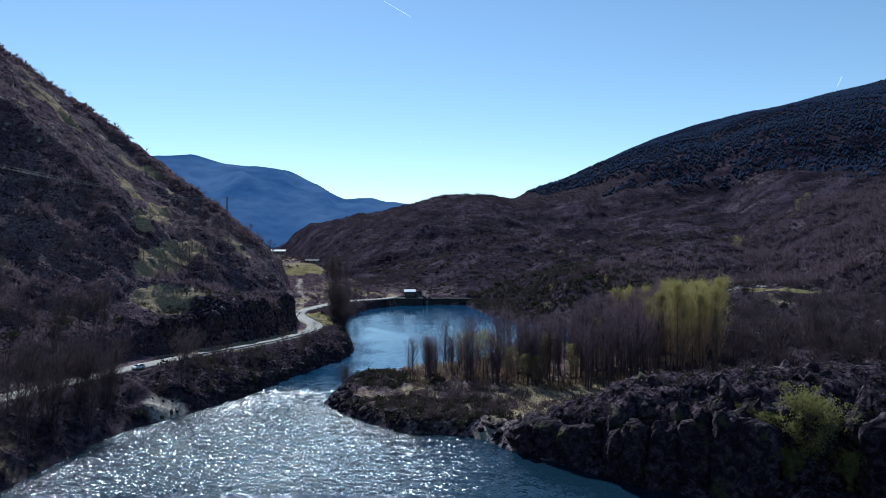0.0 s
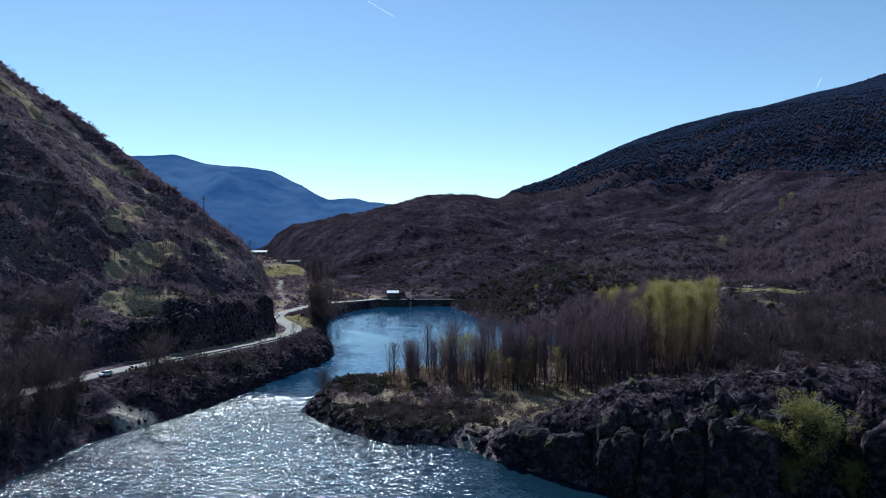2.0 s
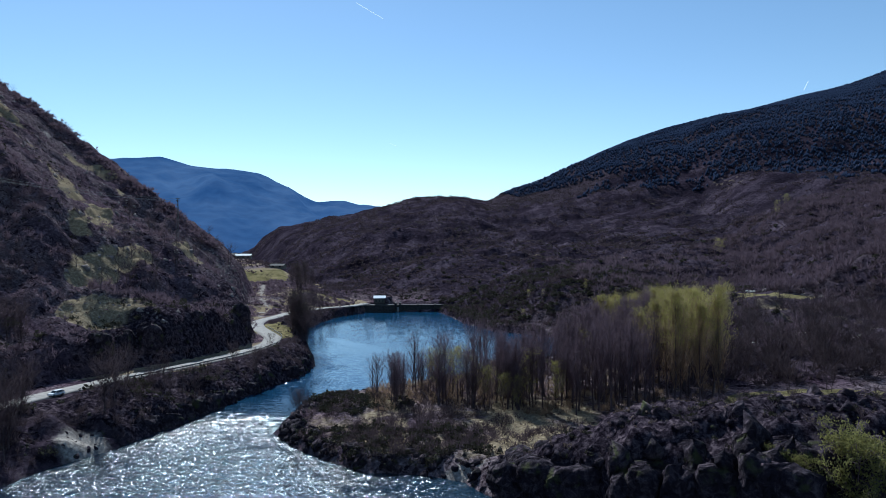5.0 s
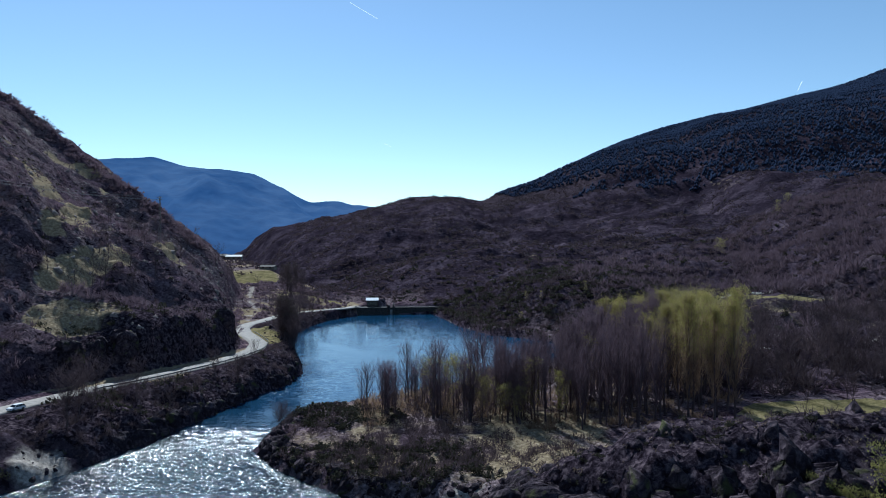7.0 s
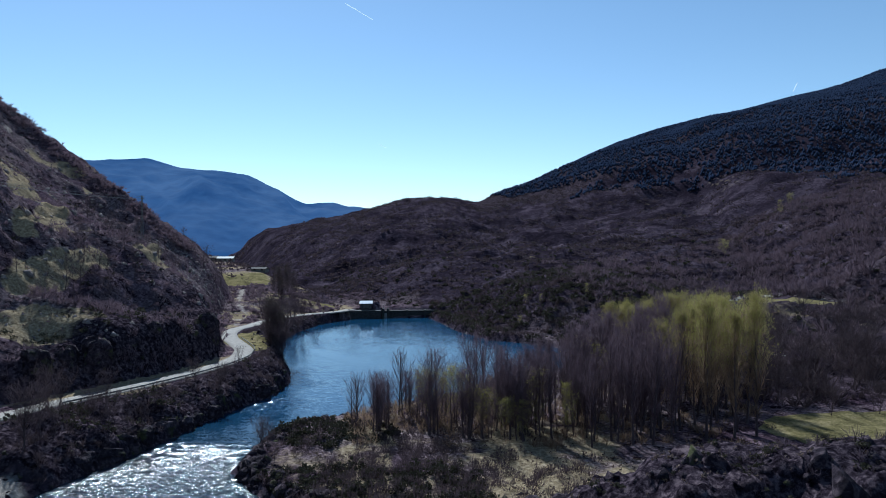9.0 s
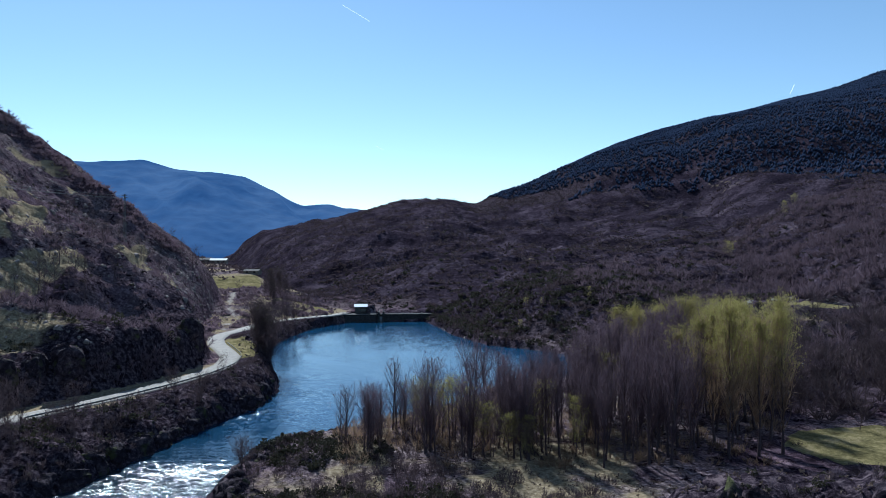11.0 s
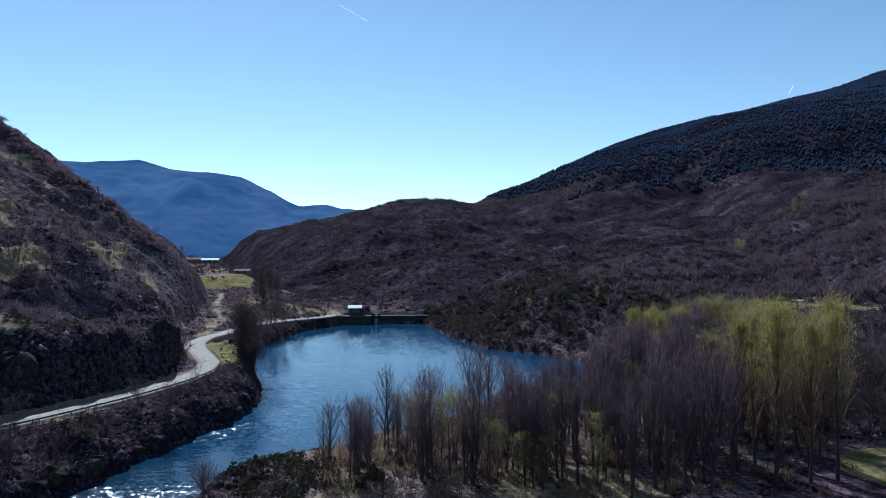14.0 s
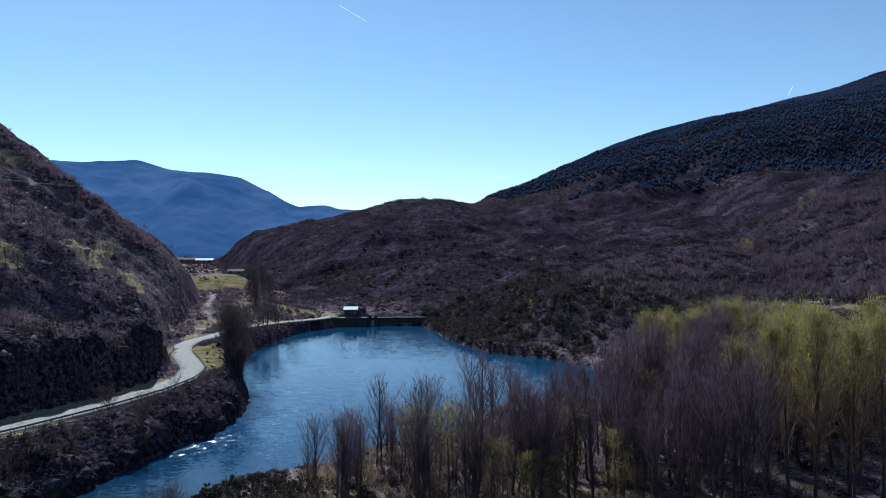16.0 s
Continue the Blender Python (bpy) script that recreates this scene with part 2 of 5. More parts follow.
def ridged(x, y, size, octaves=4, seed=0):
    total, amp, norm = 0.0, 1.0, 0.0
    ca, sa = math.cos(0.8), math.sin(0.8)
    x, y = x / size, y / size
    for k in range(octaves):
        total = total + amp * (1 - np.abs(value_noise(x, y, seed + k * 13) * 2 - 1) * 2)
        norm += amp
        amp *= 0.5
        x, y = (x * ca - y * sa) * 2.1 + 3.1, (x * sa + y * ca) * 2.1 + 9.2
    return total / norm


def along(points, x, y):
    """distance to a polyline, and the other columns of its points interpolated at the nearest place"""
    best = np.full(np.shape(x), 1e9)
    extra = np.zeros((len(points[0]) - 2, *np.shape(x)))
    for p, q in zip(points, points[1:]):
        dx, dy = q[0] - p[0], q[1] - p[1]
        t = np.clip(((x - p[0]) * dx + (y - p[1]) * dy) / (dx * dx + dy * dy), 0, 1)
        d = np.hypot(x - p[0] - t * dx, y - p[1] - t * dy)
        near = d < best
        best = np.where(near, d, best)
        for k in range(len(extra)):
            extra[k] = np.where(near, p[2 + k] + t * (q[2 + k] - p[2 + k]), extra[k])
    return (best, *extra)


def inside(points, x, y):
    hit = np.zeros(np.shape(x), bool)
    for p, q in zip(points, points[1:] + points[:1]):
        if p[1] == q[1]:
            continue
        cross = (p[1] > y) != (q[1] > y)
        hit ^= cross & (x < (q[0] - p[0]) * (y - p[1]) / (q[1] - p[1]) + p[0])
    return hit


# shores, from behind the camera round the lake and back
LEFT_SHORE = [(-92, -420), (-80, -60), (-70, 60), (-70, 118), (-69, 136), (-66, 148), (-59, 160), (-55, 172), (-48, 193), (-45, 206),
              (-40, 221), (-34, 238), (-33, 254), (-36, 272), (-44, 300), (-50, 330), (-51, 358), (-48, 382), (-43, 408), (-35, 430), (-26, 442)]
RIGHT_SHORE = [(14, 440), (21, 404), (25, 378), (37, 343), (53, 329), (66, 312), (66, 290), (52, 264), (34, 246), (18, 233), (4, 218), (-8, 206),
               (-18, 198), (-25, 186), (-29, 172), (-22, 160), (-13, 150), (-7, 145), (2, 144), (9, 140), (13, 133), (22, 124), (30, 116),
               (41, 108), (62, 99), (88, 86), (104, 50), (110, -60), (120, -420)]
LAKE = LEFT_SHORE + RIGHT_SHORE
# the road's centre line and height
ROAD = [(-104, -420, 9), (-99, 60, 8.5), (-93, 120, 8), (-90, 143, 7.6), (-86.5, 160, 7.2), (-80.3, 180, 7.0), (-73, 197, 7), (-64, 211.5, 7), (-56, 228, 7), (-50.5, 243, 7),
        (-48, 258, 7), (-50, 273, 7), (-56, 288, 7), (-62, 302, 7), (-66, 316, 7), (-67, 330, 6.9), (-64, 346, 6.7), (-63, 372, 5.8), (-61, 392, 5.1), (-52, 411, 4.7), (-43, 421, 4.6), (-35, 431, 4.5), (-29, 446, 4.4),
        (-33, 462, 5), (-46, 490, 6), (-60, 540, 7), (-96, 640, 9), (-200, 900, 14), (-420, 1500, 22)]
LEFT_OF_ROAD = [p[:2] for p in ROAD] + [(-4000, 1500), (-4000, -420)]
# foot of the hill on the road's left, and how steeply the road is cut into it
FOOT = [(-112, -420, 0), (-108, 60, 0), (-101, 130, 0), (-96, 165, 0.1), (-88, 188, 0.3), (-79, 204, 0.6), (-69, 219, 1), (-61.5, 233, 1), (-56, 248, 1),
        (-54, 260, 1), (-56, 275, 0.9), (-62, 292, 0.7), (-70, 310, 0.4), (-78, 330, 0.2), (-84, 360, 0), (-90, 400, 0), (-96, 440, 0),
        (-107, 480, 0), (-126, 524, 0), (-152, 565, 0), (-210, 650, 0), (-340, 820, 0), (-560, 980, 0), (-900, 1300, 0)]
HILL = [p[:2] for p in FOOT] + [(-4000, 1300), (-4000, -420)]
# the green field behind the dam
FIELD = [(-132, 534), (-98, 546), (-84, 502), (-112, 490)]
# spine of the hill's spur
SPUR = [(-84, 392, 13), (-96, 415, 25), (-114, 418, 39), (-131, 421, 54), (-162, 430, 74), (-196, 440, 98), (-240, 452, 131), (-290, 464, 168), (-360, 490, 200), (-520, 560, 240)]
# crest of the cliff over the right bank, with its height
CREST = [(18, 137, 5), (22, 132.5, 9), (26, 131, 10.5), (30, 129, 13), (36, 128, 15), (43, 129, 15), (50, 127, 15.5), (54, 124, 17.5), (64, 123, 18), (80, 122, 18.5), (110, 112, 20), (140, 70, 24), (160, -420, 30)]
# skylines: places on the picture of the valley from its middle, scaled to one distance
RIGHT_SKY = ((-200, 60), (100, 105), (200, 140), (288, 195), (360, 232), (450, 276), (572, 331), (660, 375), (756, 418), (900, 465), (1045, 499), (1210, 535), (1379, 584), (1589, 638), (1733, 694), (2100, 760), (3200, 900))
MID_SKY = ((-420, 0.1), (-340, 0.16), (-300, 0.45), (-270, 0.6), (-204, 0.7), (-139, 0.76), (-81, 0.86), (-40, 0.93), (49, 1.02), (100, 0.96), (149, 0.83), (260, 0.88), (400, 1.0))


PATCHES = (([(-92, 220, 0), (-80, 228, 0)], 6.0), ([(-101, 236, 0), (-100, 252, 0), (-95, 270, 0)], 3.6), ([(-110, 258, 0), (-114, 278, 0), (-122, 300, 0)], 3.4), ([(-130, 294, 0), (-143, 318, 0), (-160, 340, 0)], 4.6), ([(-86, 288, 0), (-93, 326, 0), (-99, 360, 0)], 4.2), ([(-108, 330, 0), (-118, 388, 0)], 3.6))


def bare_patch(x, y):
    """1 where the hillside is open grass, 0 under scrub"""
    ragged = 3.2 * fractal(x, y, 13, 3, 77)
    worn = [smooth(along(line, x, y)[0] + ragged, r + 2.5, r - 2) for line, r in PATCHES]
    return np.maximum.reduce(worn + [0.75 * smooth(fractal(x, y, 26, 3, 79), 0.5, 0.78)])


SCREE = [(-250, 434, 0), (-203, 425, 0), (-180, 418, 0), (-160, 411, 0)]


def height(x, y):
    """the ground's height, and its cover: grass, rock, pale gravel, green field"""
    x, y = np.asarray(x, float), np.asarray(y, float)
    shore = along(LAKE + LAKE[:1], x, y)[0]
    wet = inside(LAKE, x, y)
    d_road, z_road = along(ROAD, x, y)
    d_foot, cut = along(FOOT, x, y)
    hill, beyond_road = inside(HILL, x, y), inside(LEFT_OF_ROAD, x, y)
    middle = np.interp(y, [-420, 60, 150, 260, 330, 440, 480, 640, 900, 1500, 4900], [-5, -5, -40, 0, 0, -8, -40, -85, -190, -410, -1500])
    left = (x < middle) | beyond_road
    big, fine = fractal(x, y, 46, 5, 3), fractal(x, y, 7, 4, 9)
    crag = ridged(x, y, 16, 4, 21)

    # left: bank, road shelf, hill
    shelf = np.maximum(d_road - 4.3, 0)
    t = shore / (shore + shelf + 1e-6)
    bank = z_road * np.clip(t, 0, 1) ** np.where((y > 165) & (y < 420), 0.38, 0.62) + (fine * 0.8 + crag * 1.7 + ridged(x, y, 5, 3, 63) * 1.2) * smooth(shore, 0, 3) * smooth(shelf, 0.3, 5)
    plain = z_road + (8.5 * smooth(y, 345, 480) + 6.5 * smooth(y, 478, 560)) * smooth(d_road, 8, 40) + smooth(d_road, 4, 14) * fine * 0.3
    rough = np.clip(cut * (0.75 + 0.6 * fractal(x, y, 24, 3, 44)), 0, 1)
    steep = 6 * rough * smooth(d_foot + 1.5 * crag, 0, 5.5) + 2.5 * smooth(d_foot, 0, 6)
    rise = np.interp(d_foot, [0, 5, 15, 33, 60, 100, 150, 200, 260, 400, 900], [0, 3, 8, 18, 40, 77, 120, 160, 195, 240, 330])
    # beyond the bend the hill stands steeper over the road
    bold = np.interp(d_foot, [0, 4, 10, 15, 22, 43, 60, 80, 100, 150, 200, 260, 400, 900], [0, 7, 14, 19, 25, 38, 48, 63, 81, 121, 160, 195, 240, 330])
    rise = rise - 3 * smooth(d_foot, 6, 20) * smooth(y, 275, 255) + (bold - rise) * smooth(y + 0.35 * (x + 85), 262, 296)
    d_spur, z_spur = along(SPUR, x, y)
    spine = z_spur - 0.4 * d_spur - plain - steep
    rise = np.where(hill, rise + (np.logaddexp(rise / 5, spine / 5) * 5 - rise) * smooth(d_foot, 0, 20), rise) * (1 - 0.97 * smooth(y, 462, 560))
    rise = rise + (big * 3.4 + crag * 1.8 + fine * 0.8) * smooth(d_foot, 3, 45) + crag * 1.2 * smooth(d_foot, 0.5, 4)
    ledge = rise / (6.5 + 2 * fractal(x, y, 60, 2, 57)) + 0.7 * big
    ledge = smooth(ledge - np.floor(ledge), 0.45, 1.0) - (ledge - np.floor(ledge))
    rise = rise + ledge * 3.0 * smooth(fractal(x, y, 34, 3, 58), -0.3, 0.5) * smooth(d_foot, 8, 20)
    rise = rise + ridged(x, y, 5.5, 3, 64) * 0.8 * smooth(d_foot, 1, 6)
    rise = rise - 9 * smooth(d_foot, 5, 30) * smooth(y, 560, 620)
    slope_l = np.where(hill, plain + steep + rise, np.where(beyond_road, plain, bank))
    far_l = 6 + 12 * smooth(y, 415, 478) + 0.018 * np.maximum(y - 500, 0)
    slope_l = np.where(left & (y > 445) & ~hill & ~beyond_road, np.minimum(far_l, 5 + 0.25 * d_road), slope_l)

    # right: low tongue of land, cliff, terrace rising to the far hills
    flat = np.minimum(0.2 + 1.1 * shore, 2.6) * (1 + 0.35 * crag * smooth(shore, 9, 3)) + (0.5 * fine + 0.5 * crag * smooth(y, 190, 165)) * smooth(shore, 1, 6) + 1.6 * np.exp(-(((x + 13) / 13) ** 2 + ((y - 184) / 11) ** 2))
    d_crest, z_crest = along(CREST, x, y)
    front = shore / (shore + d_crest + 1e-6)
    seaward = inside([p[:2] for p in CREST] + [(120, -420), (104, 50), (88, 80), (41, 100), (10, 126), (10, 140)], x, y)
    wall = np.where(seaward, z_crest * np.interp(front + 0.16 * ridged(x, y, 11, 2, 86) * smooth(front, 0, 0.15), [0, 0.1, 0.2, 0.48, 0.62, 1.0], [0, 0.1, 0.22, 0.8, 0.9, 1.0]), (z_crest - 2.6) * np.exp(-((d_crest / 15.0) ** 2)) + 2.6 * np.exp(-((d_crest / 40) ** 2)))
    wall = wall * smooth(shore, 0, 5)
    wall = wall + (crag * 2.8 + fine * 1.3 + ridged(x, y, 6, 3, 87) * 1.9 + ridged(x, y, 2.6, 2, 88) * 1.1 - 2.2) * (0.45 + 0.55 * smooth(d_crest, 1, 7)) * smooth(wall, 1.5, 7) * smooth(d_crest, 60, 25)
    # a shelf behind the lake, then the long slope to the skyline; the valley's side rises on the right
    climb = np.interp(y, [-420, 198, 330, 450, 650, 900, 1200, 1460, 1900, 5000], [-86, 0, 12, 20, 32, 66, 104, 132, 122, 50])
    side = np.maximum(x - 174 - 0.34 * np.maximum(y - 320, 0) - 0.4 * np.maximum(320 - y, 0), 0)
    plane = 2.5 + 0.039 * (x - 90) + climb + 48 * (1 - np.exp(-side / 70)) + (0.19 * np.maximum(x - 240, 0) - 0.18 * np.maximum(x - 430, 0) - 0.03 * np.maximum(x - 700, 0)) * smooth(y, 800, 1200)
    k = np.interp(x * 1430 / np.maximum(y, 420), *zip(*MID_SKY))
    k = 1 + (k - 1) * smooth(y, 520, 900)
    edge = along([(10, 446, 0), (-30, 500, 0), (-90, 640, 0), (-190, 900, 0), (-410, 1500, 0)], x, y)[0]
    knoll = 6 * np.exp(-(((x - 80) / 42) ** 2 + ((y - 398) / 40) ** 2)) + 6 * np.exp(-(((x - 148) / 30) ** 2 + ((y - 308) / 28) ** 2))
    terrace = (plane + knoll) * k * smooth(shore, 1, 46) + (big * 3.0 + fine * 0.7) * smooth(plane, 4, 22) * smooth(shore, 4, 40)
    terrace = np.where(y > 446, 5 + (terrace - 5) * smooth(edge, 0, 90), terrace)
    terrace = terrace + fractal(x, y, 230, 5, 41) * 9 * smooth(y, 480, 800) + ridged(x, y, 120, 4, 55) * 8 * smooth(y, 420, 700) + ridged(x * 0.7 + y * 0.4, y, 90, 3, 56) * 7 * smooth(y, 400, 560) * smooth(y, 1150, 850)
    terrace = terrace + ridged(x * 0.8 - y * 0.35, y * 0.8 + x * 0.3, 70, 4, 59) * 5.5 * smooth(y, 330, 520) * smooth(y, 1250, 950) * smooth(x, 30, 150)
    step = terrace / 6.0 + 0.5 * big
    step = smooth(step - np.floor(step), 0.55, 1.0) - (step - np.floor(step))
    terrace = terrace + step * 3.0 * smooth(y, 220, 300) * smooth(y, 800, 600) * smooth(x, 20, 70) * smooth(fractal(x, y, 70, 2, 39), -0.5, 0.3)
    slope_r = np.maximum(flat, terrace)
    slope_r = np.maximum(slope_r, wall) + np.minimum(wall, 0.0)
    u = x * 2500 / np.maximum(y, 600)
    peak = np.interp(u, *zip(*RIGHT_SKY)) - 16 + ridged(x, y, 420, 4, 71) * 8 + fractal(x, y, 700, 4, 5) * 8
    up = np.clip((y - 950) / 1550, 0, 1)
    up = np.where(y > 2500, 1 - 0.5 * smooth(y, 2500, 3800), up ** 1.2)
    slope_r = np.where(y > 950, slope_r + np.maximum(peak - slope_r, 0) * up * smooth(u, 100, 330), slope_r)
    z = np.where(left, slope_l, slope_r)
    z = z - 34 * smooth(-x - 0.24 * y, 0, 60) * smooth(y, 950, 1400)
    # low scrub that covers the slopes like a fleece
    tufts = np.maximum(fractal(x, y, 4.5, 2, 301), -0.25) * 0.9 + np.maximum(fractal(x, y, 11, 2, 302), -0.2) * 0.8
    woody = np.where(left, np.where(hill, 0.45 * smooth(d_foot, 4, 16), 0.25 * smooth(d_road, 7, 12)), smooth(y, 205, 250) * smooth(shore, 3, 12))
    z = z + tufts * woody * (1 + 1.2 * smooth(y, 500, 900)) * smooth(y, 1600, 1000)
    z = np.where(wet, -np.minimum(0.35 * shore + 0.05, 4.0), np.maximum(z, 0.02 + 0.1 * np.minimum(shore, 3)))

    # covers
    patch = fractal(x, y, 30, 4, 77)
    grass = np.where(hill, bare_patch(x, y), 0.17 + 0.42 * patch)
    grass = np.where(~left & (y > 300), 0.1 + 0.25 * patch, grass)
    grass = np.where(left & ~hill, np.where(beyond_road, 0.5, 0.18) + 0.4 * patch, grass)
    grass = np.where(~left & (y < 300) & (shore > 3), 0.2 + 0.45 * patch + np.where(x < 0, 0.4, 0.15) * (y < 196) * (y > 140) * (x < 40), grass)
    scree = smooth(along(SCREE, x, y)[0] + 7 * fractal(x, y, 17, 3, 92), 12, 3)
    rock = np.where(hill, np.maximum(cut * smooth(d_foot, 22, 6), smooth(crag + 0.4 * patch, 0.65, 0.95) * 0.6), 0.0)
    rock = np.where(left & ~beyond_road & (d_road > 5) & (y > 165) & (y < 420), 0.9, rock)
    rock = np.where(~left & ((wall > 4) | (seaward & (x > 13))) & (y < 200), 0.95, rock)
    rock = np.where(~left & (y > 1150) & (x > 0.1 * y), 0.8, rock)
    pale = np.where((shore < 1.3) & (z < 0.9) & (fractal(x, y, 12, 2, 33) > 0.35), 0.35, 0.0)
    pale = np.maximum(pale, 0.34 * scree)
    talus = smooth(along([(-90, 330, 0), (-98, 366, 0), (-96, 408, 0), (-120, 405, 0)], x, y)[0] + 6 * fractal(x, y, 14, 3, 94), 13, 4)
    pale = np.maximum(pale, 0.33 * talus * hill)
    pale = np.maximum(pale, 0.95 * np.exp(-(((x + 63) / 5) ** 2 + ((y - 158) / 7) ** 2)))
    pale = np.maximum(pale, 0.9 * np.exp(-(((x - 10) / 5) ** 2 + ((y - 141) / 2.5) ** 2)))
    pale = np.maximum(pale, smooth(along([(-69, 333, 0), (-72, 352, 0), (-78, 372, 0), (-76, 396, 0), (-86, 418, 0), (-92, 444, 0), (-97, 474, 0)], x, y)[0] + 1.2 * fractal(x, y, 9, 2, 35), 1.7, 0.5) * 0.6)
    pale = np.maximum(pale, smooth(along([(120, 262, 0), (150, 249, 0), (162, 262, 0), (190, 268, 0), (260, 262, 0)], x, y)[0], 2.4, 0.8) * 0.6)
    pale = np.maximum(pale, smooth(along([(150, 318, 0), (166, 306, 0), (186, 288, 0), (215, 276, 0)], x, y)[0], 2.2, 0.8) * 0.55)
    field = np.zeros_like(x)
    for poly in (FIELD, [(-62, 288), (-52, 281), (-46, 270), (-43, 278), (-50, 306), (-58, 322), (-62, 318)],
                 [(-62, 474), (-46, 470), (-36, 452), (-42, 446), (-56, 452)], [(78, 172), (118, 172), (132, 188), (112, 196), (84, 196), (74, 186)],
                 [(134, 306), (148, 299), (163, 296), (165, 302), (138, 312)]):
        field = np.where(inside(poly, x, y), 1.0, field)
    return z, np.stack([np.clip(grass, 0, 1), rock, pale, field], -1)


def spaced(*spans):
    """lines of a grid: (from, to, step at the start, step at the end)"""
    out = []
    for a, b, s0, s1 in spans:
        v, k = a, 0
        while v < b - 0.3 * s1:
            out.append(v)
            v += s0 + (s1 - s0) * (v - a) / (b - a)
    return np.array(out + [spans[-1][1]])


def grid_mesh(name, X, Y, Z, material, cover=None, attr="cover"):
    ny, nx = X.shape
    me = bpy.data.meshes.new(name)
    me.vertices.add(nx * ny)
    me.vertices.foreach_set("co", np.stack([X, Y, Z], -1).astype(np.float32).ravel())
    i = np.arange(nx * ny).reshape(ny, nx)
    quads = np.stack([i[:-1, :-1], i[:-1, 1:], i[1:, 1:], i[1:, :-1]], -1).reshape(-1, 4)
    me.loops.add(quads.size)
    me.loops.foreach_set("vertex_index", quads.astype(np.int32).ravel())
    me.polygons.add(len(quads))
    me.polygons.foreach_set("loop_start", (np.arange(len(quads)) * 4).astype(np.int32))
    me.update(calc_edges=True)
    me.polygons.foreach_set("use_smooth", np.ones(len(quads), bool))
    if cover is not None:
        if cover.ndim == 3:
            a = me.attributes.new(attr, "FLOAT_COLOR", "POINT")
            a.data.foreach_set("color", cover.astype(np.float32).ravel())
        else:
            a = me.attributes.new(attr, "FLOAT", "POINT")
            a.data.foreach_set("value", cover.astype(np.float32).ravel())
    me.materials.append(material)
    return me


gx = spaced((-4600, -700, 260, 30), (-700, -330, 16, 5), (-330, -135, 3.4, 1.4), (-135, -70, 1.05, 1.05), (-70, 4, 1.1, 1.3), (4, 78, 1.1, 1.1), (78, 125, 1.2, 1.5), (125, 420, 2, 6.5), (420, 1000, 7, 18), (1000, 4600, 20, 260))
gy = spaced((-420, 60, 24, 6), (60, 95, 4, 1.2), (95, 146, 1.1, 1.1), (146, 300, 1.1, 1.3), (300, 520, 1.6, 3.6), (520, 1000, 4, 9), (1000, 2700, 13, 32), (2700, 4950, 40, 220))
GX, GY = np.meshgrid(gx, gy)
GZ, GC = height(GX, GY)
ground_mesh = grid_mesh("ground", GX, GY, GZ, GROUND, GC)
heath = np.maximum.reduce([smooth(GY, 300, 380) * (GX > 10), smooth(GY, 440, 520) * (GX > 60 - 0.3 * GY), 0.75 * smooth(GY, 206, 214) * (GX > 82)]) * ~inside(HILL, GX, GY)
heath = np.maximum(heath, 0.2 * smooth(GY, 178, 168) * smooth(GY, 138, 146) * (GX > -32) * (GX < 30))
heath = np.maximum(heath, 0.85 * (~inside(LEFT_OF_ROAD, GX, GY) & (GX < -26) & (GY < 430)))
heath = np.maximum(heath, 0.35 * inside(HILL, GX, GY) * (1 - bare_patch(GX, GY)) * (GY < 480))
heath_attr = ground_mesh.attributes.new("heath", "FLOAT", "POINT")
heath_attr.data.foreach_set("value", heath.astype(np.float32).ravel())
ground = tagged(new("ground", ground_mesh), "brown scrubby valley slopes with rock, dry grass and small green fields", "ground", kind="structure")


def ground_z(x, y):
    """height of the ground sheet itself at one place or many"""
    x, y = np.asarray(x, float), np.asarray(y, float)
    i = np.clip(np.searchsorted(gx, x) - 1, 0, len(gx) - 2)
    j = np.clip(np.searchsorted(gy, y) - 1, 0, len(gy) - 2)
    fx, fy = (x - gx[i]) / (gx[i + 1] - gx[i]), (y - gy[j]) / (gy[j + 1] - gy[j])
    return (GZ[j, i] * (1 - fx) + GZ[j, i + 1] * fx) * (1 - fy) + (GZ[j + 1, i] * (1 - fx) + GZ[j + 1, i + 1] * fx) * fy


# water: ruffled by wind on the near reach, calmer towards the dam
wx, wy = np.meshgrid(np.arange(-150, 151, 3.0), np.concatenate([np.arange(-420, 90, 10.0), np.arange(90, 441, 2.6), [441.5]]))
near_bank = along(LEFT_SHORE, wx, wy)[0]
ruffle = 0.06 + 0.03 * fractal(wx, wy, 40, 3, 12) + 1.08 * smooth(wy + 14 * fractal(wx, wy, 30, 3, 13), 205, 145) * (1 - 0.78 * smooth(wx + 8 * fractal(wx, wy, 26, 3, 14), -20, 14)) + 0.27 * smooth(near_bank + 5 * fractal(wx, wy, 14, 2, 18), 14, 3) * smooth(wy, 285, 262) * smooth(wy, 190, 230)
ruffle *= 1 - smooth(along([(-36, 320, 0), (-25, 305, 0), (-14, 285, 0)], wx, wy)[0], 5.0, 1.5)
water = tagged(new("water", grid_mesh("water", wx, wy, wx * 0, WATER, ruffle, "ruffle")), "blue-green river lake with glittering ripples", "water", kind="structure")


